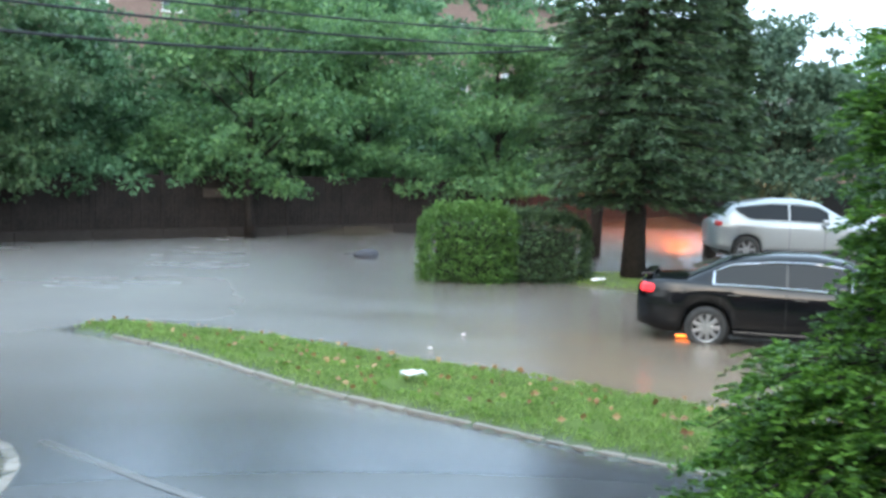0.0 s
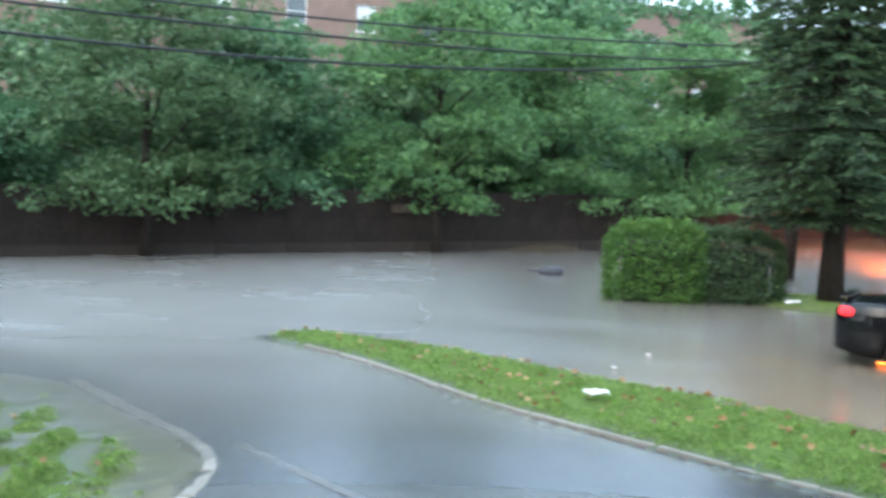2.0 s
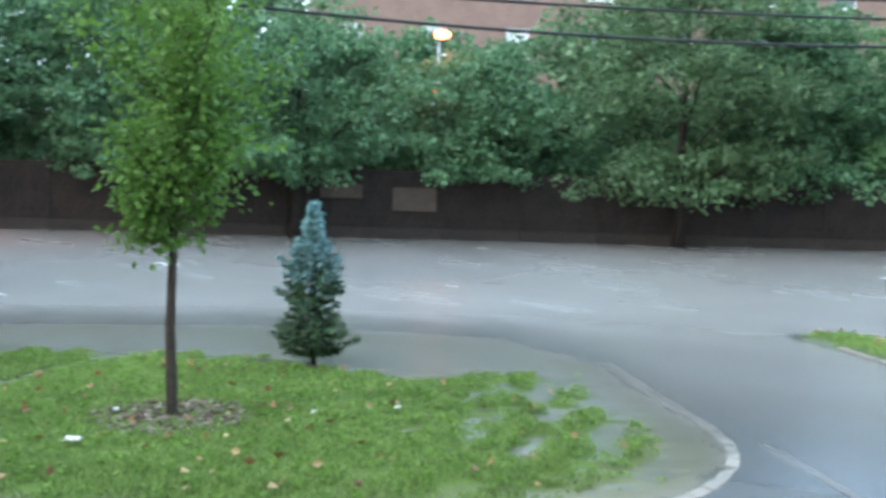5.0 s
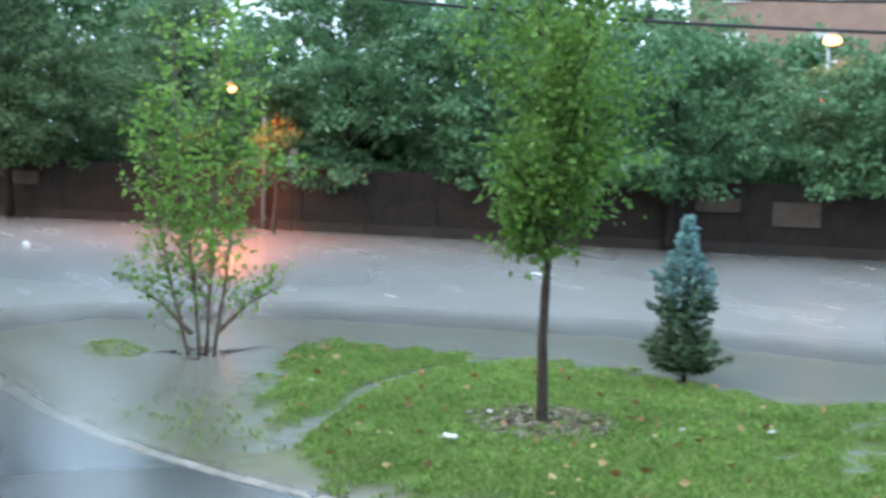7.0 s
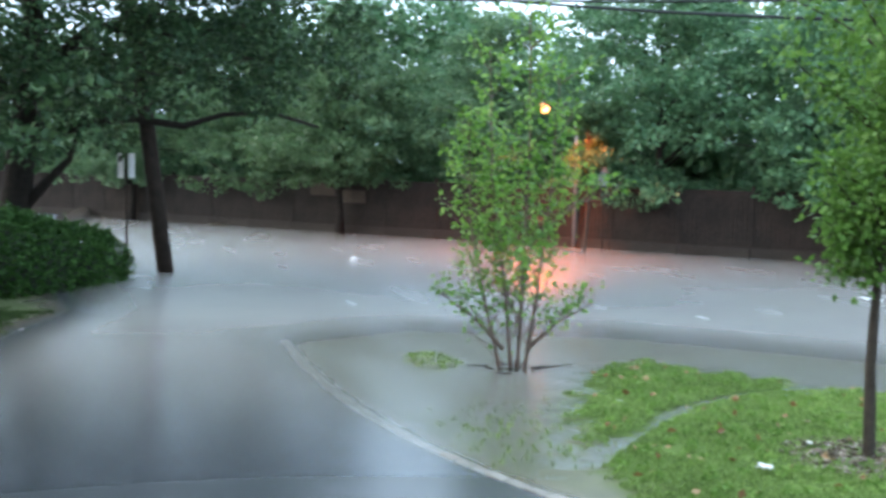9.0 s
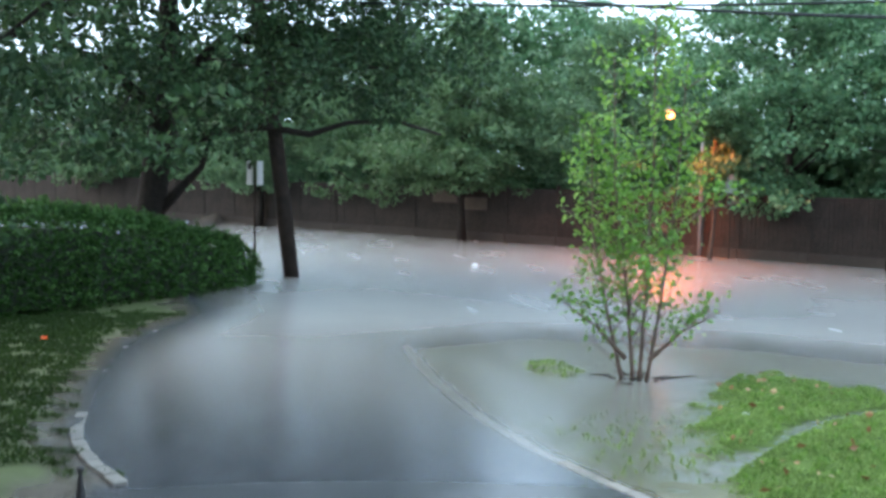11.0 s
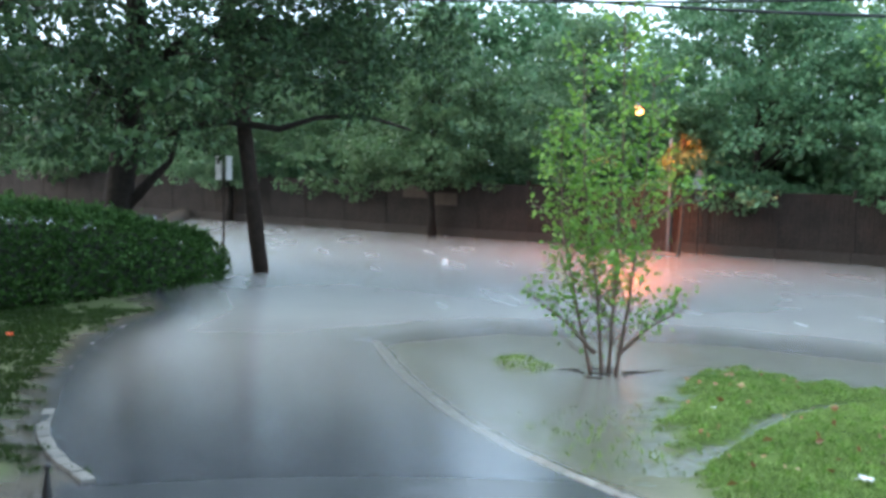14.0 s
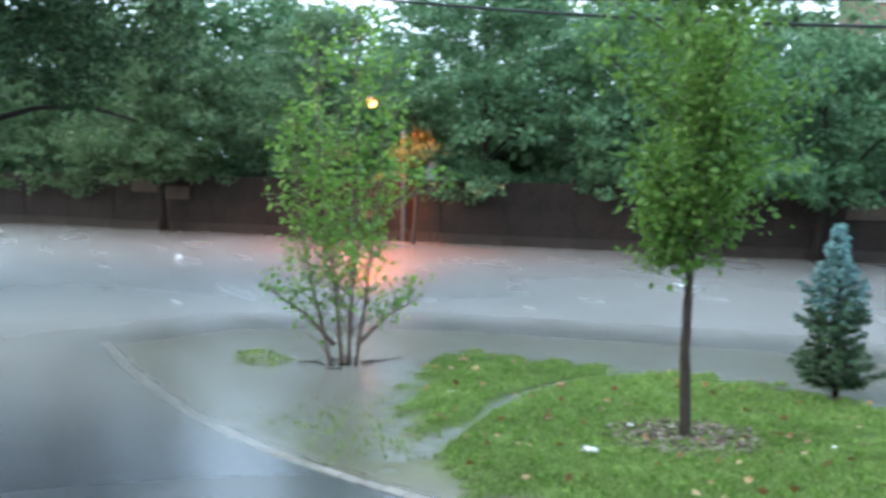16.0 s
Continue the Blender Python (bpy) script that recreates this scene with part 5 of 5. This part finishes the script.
def edging(name, label, line, step, size, z_of, material, seed):
    t = tagged(thing(name, pose(0, 0, 0), label, "kerb"), kind="structure")
    rr = random.Random(seed)
    meshes = [stone_mesh((step * 0.96, size[0], size[1]), seed + k) for k in range(4)]
    for me in meshes:
        me.materials.append(material)
    for x, y, a in resample(line, step):
        o = new("kerb_stone", rr.choice(meshes))
        o.parent = t
        o.matrix_local = pose(x, y, z_of(x, y) - size[1] / 2 + rr.uniform(-0.006, 0.006), rr.uniform(-1.5, 1.5), 0, a + rr.uniform(-1.5, 1.5))
    return t


def stone_material(name, dark, light):
    m = surface(name, dark, light, 5, 0.5, 0.5, 0.008)
    n, l = m.node_tree.nodes, m.node_tree.links
    info = n.new("ShaderNodeObjectInfo")
    hsv = n.new("ShaderNodeHueSaturation")
    rng_map = n.new("ShaderNodeMapRange")
    rng_map.inputs["To Min"].default_value, rng_map.inputs["To Max"].default_value = 0.88, 1.12
    b = n["Principled BSDF"]
    src = b.inputs["Base Color"].links[0].from_socket
    l.new(info.outputs["Random"], rng_map.inputs["Value"])
    l.new(rng_map.outputs[0], hsv.inputs["Value"])
    l.new(src, hsv.inputs["Color"])
    l.new(hsv.outputs[0], b.inputs["Base Color"])
    return m


GRANITE = stone_material("granite", (0.13, 0.12, 0.105), (0.26, 0.24, 0.215))
DULL = stone_material("silted_granite", (0.17, 0.15, 0.125), (0.27, 0.245, 0.21))
CONCRETE = stone_material("concrete", (0.15, 0.135, 0.115), (0.27, 0.245, 0.21))
edging("island_kerb", "flush granite block edging of the lawn island under shallow water", round_line(ISLAND_EDGE), 0.26, (0.13, 0.16), lambda x, y: max(on_ground(x, y) + 0.008, -0.03), DULL, 21)
edging("drive_kerb", "granite block edging along the drive, partly under water", round_line(LEFT_EDGE, 1), 0.27, (0.13, 0.2), lambda x, y: 0.045 if x > -11.2 else (0.012 if x > -12.0 else -0.004), GRANITE, 22)
edging("strip_kerb", "low concrete kerb along the grass strip", [p for p in round_line(STRIP_FRONT) if p[0] > -4.9], 0.9, (0.08, 0.25), lambda x, y: max(0.035, on_ground(x, y) + 0.01), CONCRETE, 23)


# ---- grass ----
def turf_patch(name, label, poly, count, size, seed, floor=0.0, edge=0.0, ragged=0.12, material="grass"):
    rng = np.random.default_rng(seed)
    xs, ys = [p[0] for p in poly], [p[1] for p in poly]
    x, y = rng.uniform(min(xs) - 0.3, max(xs) + 0.3, count), rng.uniform(min(ys) - 0.3, max(ys) + 0.3, count)
    h = height(x, y)
    bare = np.exp(-((np.hypot(x - MAPLE[0], y - MAPLE[1]) / 0.72) ** 4))
    keep = (poly_dist(x, y, poly) + ragged * lumps(x, y, 0.5, seed) > edge) & (h > floor) & (rng.uniform(size=count) > bare * 1.1) & (lumps(x, y, 1.1, seed + 1) + rng.uniform(-0.2, 0.9, count) > -0.55)
    x, y, h = x[keep], y[keep], h[keep]
    c = np.stack([x, y, h + size * 0.32], 1)
    v, f = blades(c, size, 0.2, rng, np.tile([0.0, 0.0, 1.0], (len(x), 1)), 1.1)
    ob = raw(name, v, f, M[material])
    return tagged(ob, label, "grass", kind="stuff")


turf_patch("island_grass", "wet green clover and grass on the lawn island", GREEN, 170000, 0.065, 31, 0.010, -0.2, 0.2)
turf_patch("strip_grass", "mown grass strip between drive and flooded parking lot", STRIP, 130000, 0.065, 32, 0.02, 0.04, 0.03)
# left lawn takes the darkened green, which stands for overhead shade
turf_patch("left_grass", "wet lawn beside the drive, coloured dark for the shade over it", LEFT_EDGE + [(-21.0, -5.6), (-8.5, -5.6)], 75000, 0.085, 33, -0.018, 0.35, 0.25, "grass_shaded")
turf_patch("bed_grass", "thin grass around the spruce trunk", SPRUCE_BED, 9000, 0.09, 34, 0.01, -0.1)
turf_patch("tuft_grass", "small tuft of grass above the flood", [(-14.8, 3.5), (-13.8, 3.6), (-13.7, 4.2), (-14.7, 4.2)], 1100, 0.09, 35, -0.02, -0.1)
turf_patch("edge_grass", "drowned grass along the island's edge", [(-11.4, 3.4), (-9.2, 3.2), (-9.0, 4.4), (-11.4, 4.8)], 1100, 0.085, 36, -0.2, -0.1, 0.5)

for nm, lb, po, c0, sd in (("clover_clump", "taller clover clumps on the lawn island", GREEN, 60000, 37), ("strip_clump", "taller grass clumps along the strip", STRIP, 40000, 38)):
    rng = np.random.default_rng(sd)
    xs, ys = [p[0] for p in po], [p[1] for p in po]
    x, y = rng.uniform(min(xs), max(xs), c0), rng.uniform(min(ys), max(ys), c0)
    h = height(x, y)
    keep = (poly_dist(x, y, po) > 0.02) & (h > 0.022) & (lumps(x, y, 0.45, sd) > 0.55) & (np.hypot(x - MAPLE[0], y - MAPLE[1]) > 0.75)
    c = np.stack([x, y, h + 0.04], 1)[keep]
    v, f = blades(c, 0.08, 0.3, rng, np.tile([0.0, 0.0, 1.0], (len(c), 1)), 1.5)
    tagged(raw(nm, v, f, M["grass_clump"]), lb, "grass", kind="stuff")

# ---- mulch ring ----
mr = np.random.default_rng(41)
a, q = mr.uniform(0, 2 * math.pi, 900), 0.78 * mr.uniform(0, 1, 900) ** 0.5
cx, cy = MAPLE[0] + q * np.cos(a) * 1.05, MAPLE[1] + q * np.sin(a)
c = np.stack([cx, cy, height(cx, cy) + 0.015], 1)
v, f = blades(c, 0.085, 0.4, mr, np.stack([mr.normal(size=900), mr.normal(size=900), 0.15 * mr.normal(size=900)], 1), 0.2)
tagged(raw("bark_mulch", v, f, leaves("mulch_chips", (0.05, 0.035, 0.028), (0.14, 0.10, 0.075), (0.42, 0.36, 0.30), 0.0, 0.6)), "ring of wet bark mulch round the maple", "mulch", kind="stuff")


# ---- fallen leaves, litter and drifting things ----
def scatter_leaves(name, label, poly, count, size, seed, material):
    rng = np.random.default_rng(seed)
    xs, ys = [p[0] for p in poly], [p[1] for p in poly]
    x, y = rng.uniform(min(xs), max(xs), count), rng.uniform(min(ys), max(ys), count)
    h = height(x, y)
    keep = (poly_dist(x, y, poly) > 0.05) & (h > 0.0)
    c = np.stack([x, y, h + 0.07], 1)[keep]
    v, f = blades(c, size, 0.8, rng, rng.normal(size=(len(c), 3)) * [1, 1, 0.2], 0.3)
    return tagged(raw(name, v, f, material), label, "leaves", kind="stuff")


DEAD = leaves("dead_leaf", (0.12, 0.05, 0.02), (0.28, 0.15, 0.06), (0.48, 0.36, 0.18), 0.2)
scatter_leaves("fallen_leaves", "brown fallen leaves on the grass strip", STRIP, 900, 0.085, 51, DEAD)
scatter_leaves("fallen_leaves", "brown fallen leaves on the lawn island", GREEN, 330, 0.085, 52, DEAD)


def scrap(name, label, x, y, z, size, seed, material, turn=0.0, category="litter"):
    """A crumpled scrap: a rough bevelled slab with pushed-about corners."""
    rr = random.Random(seed)
    bm = bmesh.new()
    bmesh.ops.create_grid(bm, x_segments=6, y_segments=4, size=0.5)
    for v in bm.verts:
        v.co = Vector((v.co.x * size[0] * (1 + rr.uniform(-0.15, 0.15)), v.co.y * size[1] * (1 + rr.uniform(-0.2, 0.2)), rr.uniform(0, 1) * size[2]))
    r = bmesh.ops.extrude_face_region(bm, geom=bm.faces[:])
    for v in r["geom"]:
        if isinstance(v, bmesh.types.BMVert):
            v.co.z += 0.012
    ob = part(name, bm, material)
    ob.matrix_world = pose(x, y, z, 0, 0, turn)
    return tagged(ob, label, category)


WHITE = surface("white_litter", (0.6, 0.6, 0.6), (0.8, 0.8, 0.79), 15, 0.5, 0.2)
scrap("paper_scrap", "crumpled white paper lying on the grass strip", -0.32, 12.6, on_ground(-0.32, 12.6) + 0.06, (0.30, 0.16, 0.05), 1, WHITE, 5)
scrap("paper_scrap", "small white paper scrap lying on the lawn", -7.95, 5.15, on_ground(-7.95, 5.15) + 0.06, (0.13, 0.09, 0.03), 2, WHITE, 40)
for k, (x, y) in enumerate(((0.35, 16.6), (-0.15, 15.3), (-11.0, 5.2), (-6.9, 8.2), (-7.3, 7.4), (-8.7, 6.1))):
    scrap("paper_scrap", "tiny white scrap of wet litter", x, y, max(on_ground(x, y), 0) + 0.02, (0.06, 0.045, 0.02), 10 + k, WHITE, 30 * k)
scrap("paper_scrap", "pale scrap lying on grass beneath the spruce", 3.55, 24.3, on_ground(3.55, 24.3) + 0.05, (0.32, 0.2, 0.06), 3, WHITE, 0)
ORANGE = surface("orange_plastic", (0.75, 0.10, 0.02), (0.9, 0.16, 0.04), 20, 0.5, 0.1)
scrap("marker_flag", "small bright orange marker flag lying on the wet lawn", -16.9, -3.4, max(on_ground(-16.9, -3.4), 0) + 0.03, (0.10, 0.09, 0.05), 4, ORANGE, 20, "flag")
scrap("plastic_scrap", "pale plastic scrap drifting on the flood", -19.5, 15.0, 0.0, (0.5, 0.22, 0.03), 5, WHITE, 30)

bm = bmesh.new()
bmesh.ops.create_uvsphere(bm, u_segments=20, v_segments=12, radius=0.10)
ball = part("float_ball", bm, WHITE, smooth=True)
ball.matrix_world = pose(-29.6, 5.7, 0.03)
tagged(ball, "white plastic ball floating on the flood", "ball")

drift_ob = thing("drifting_bag", pose(-2.28, 29.85, 0.09, 0, 0, 2), "grey bulging bag drifting low in the flood", "bag")
bm = bmesh.new()
bmesh.ops.create_uvsphere(bm, u_segments=24, v_segments=14, radius=0.5)
for v in bm.verts:
    x = v.co.x
    v.co = Vector((x * 0.72 + 0.12, v.co.y * 0.34, v.co.z * (0.18 + 0.28 * (x + 0.5)) + 0.012 * math.sin(17 * x + 9 * v.co.y)))
part("bag", bm, surface("grey_bag", (0.02, 0.023, 0.03), (0.06, 0.065, 0.08), 6, 0.8, 0.4, 0.02), drift_ob, smooth=True)
bm = bmesh.new()
box(bm, (0.34, 0.2, 0.05), pose(-0.33, 0, 0.02, 0, 4, 0), 0.015)
part("board", bm, DARK, drift_ob, "dark flat board")
bm = bmesh.new()
box(bm, (0.06, 0.05, 0.16), pose(0.2, 0, 0.13, 0, 30, 0), 0.012)
part("knot", bm, DARK, drift_ob)

twigs = []
tr = np.random.default_rng(61)
for k in range(16):
    a, q = tr.uniform(0, 6.28), tr.uniform(0.05, 0.42)
    p0 = Vector((-13.5 + q * math.cos(a), 4.8 + q * math.sin(a), 0.0))
    twigs.append(tube([p0, p0 + Vector((tr.normal(0, 0.12), tr.normal(0, 0.2), 0.03))], [0.012, 0.006], 5))
v, f = join(twigs)
tagged(raw("twig_debris", v, f, M["dark_bark"]), "dark twigs caught round the birch stems", "twigs", kind="stuff")

# ---- porch, railing and the house wall behind ----
rail = thing("iron_railing", pose(*polar(99.7, 3.0, 1.1)), "black wrought-iron railing post with a spear finial", "railing")
bm = bmesh.new()
rings = lathe(bm, [(0.0, 0.79), (0.010, 0.787), (0.0105, 0.776), (0.005, 0.770), (0.006, 0.762), (0.010, 0.73), (0.016, 0.69), (0.020, 0.66), (0.020, 0.64), (0.012, 0.63), (0.012, 0.0)], 12, Matrix.Rotation(radians(90), 4, "X"))
part("post", bm, M["black_metal"], rail, smooth=True)
bm = bmesh.new()
box(bm, (4.8, 3.3, 1.3), pose(*(N_AX * 0.08 + S_AX * -0.4 + Vector((0, 0, 0.45))), 0, 0, S_DEG), 0.02)
tagged(part("porch_floor", bm, M["kerb"]), "plain concrete porch floor", "floor", kind="structure")
bm = bmesh.new()
box(bm, (60, 0.3, 9), pose(*(N_AX * -1.6 + Vector((0, 0, 4.5))), 0, 0, S_DEG))
tagged(part("wall_house", bm, M["brick"]), "plain brick house wall behind the porch", "wall", kind="structure")
seam = [(-3.75, 9.95), (-2.75, 9.0), (-1.9, 8.25), (-0.9, 7.4)]
bm = bmesh.new()
last = None
for x, y, a in resample(round_line(seam), 0.2):
    nx, ny = -math.sin(radians(a)) * 0.05, math.cos(radians(a)) * 0.05
    col = [bm.verts.new((x + nx, y + ny, on_ground(x + nx, y + ny) + 0.006)), bm.verts.new((x - nx, y - ny, on_ground(x - nx, y - ny) + 0.006))]
    if last:
        bm.faces.new((last[0], last[1], col[1], col[0]))
    last = col
tagged(part("pavement_seam", bm, M["tar_pale"]), "pale worn seam in the wet asphalt", "pavement", kind="structure")


# ---- house far beyond the parking lot ----
far = thing("far_house", pose(*polar(-20.3, 78, 0.2), 0, 0, -12), "low brown house with a pale eave beyond the lot", "house")
bm = bmesh.new()
box(bm, (14, 8, 5.2), pose(0, 0, 2.6))
part("wall", bm, M["brick"], far)
bm = bmesh.new()
vs = [bm.verts.new(q) for q in ((-7.4, -4.5, 5.2), (7.4, -4.5, 5.2), (7.4, 4.5, 5.2), (-7.4, 4.5, 5.2), (-7.4, 0, 7.6), (7.4, 0, 7.6))]
for q in ((0, 1, 5, 4), (2, 3, 4, 5), (0, 4, 3), (1, 2, 5), (3, 2, 1, 0)):
    bm.faces.new([vs[i] for i in q])
part("roof", bm, surface("shingle", (0.06, 0.05, 0.048), (0.12, 0.10, 0.095), 2.0, 0.8), far)
bm = bmesh.new()
box(bm, (14.8, 0.12, 0.2), pose(0, -4.55, 5.15), 0.02)
part("gutter", bm, M["trim"], far, "pale metal gutter")
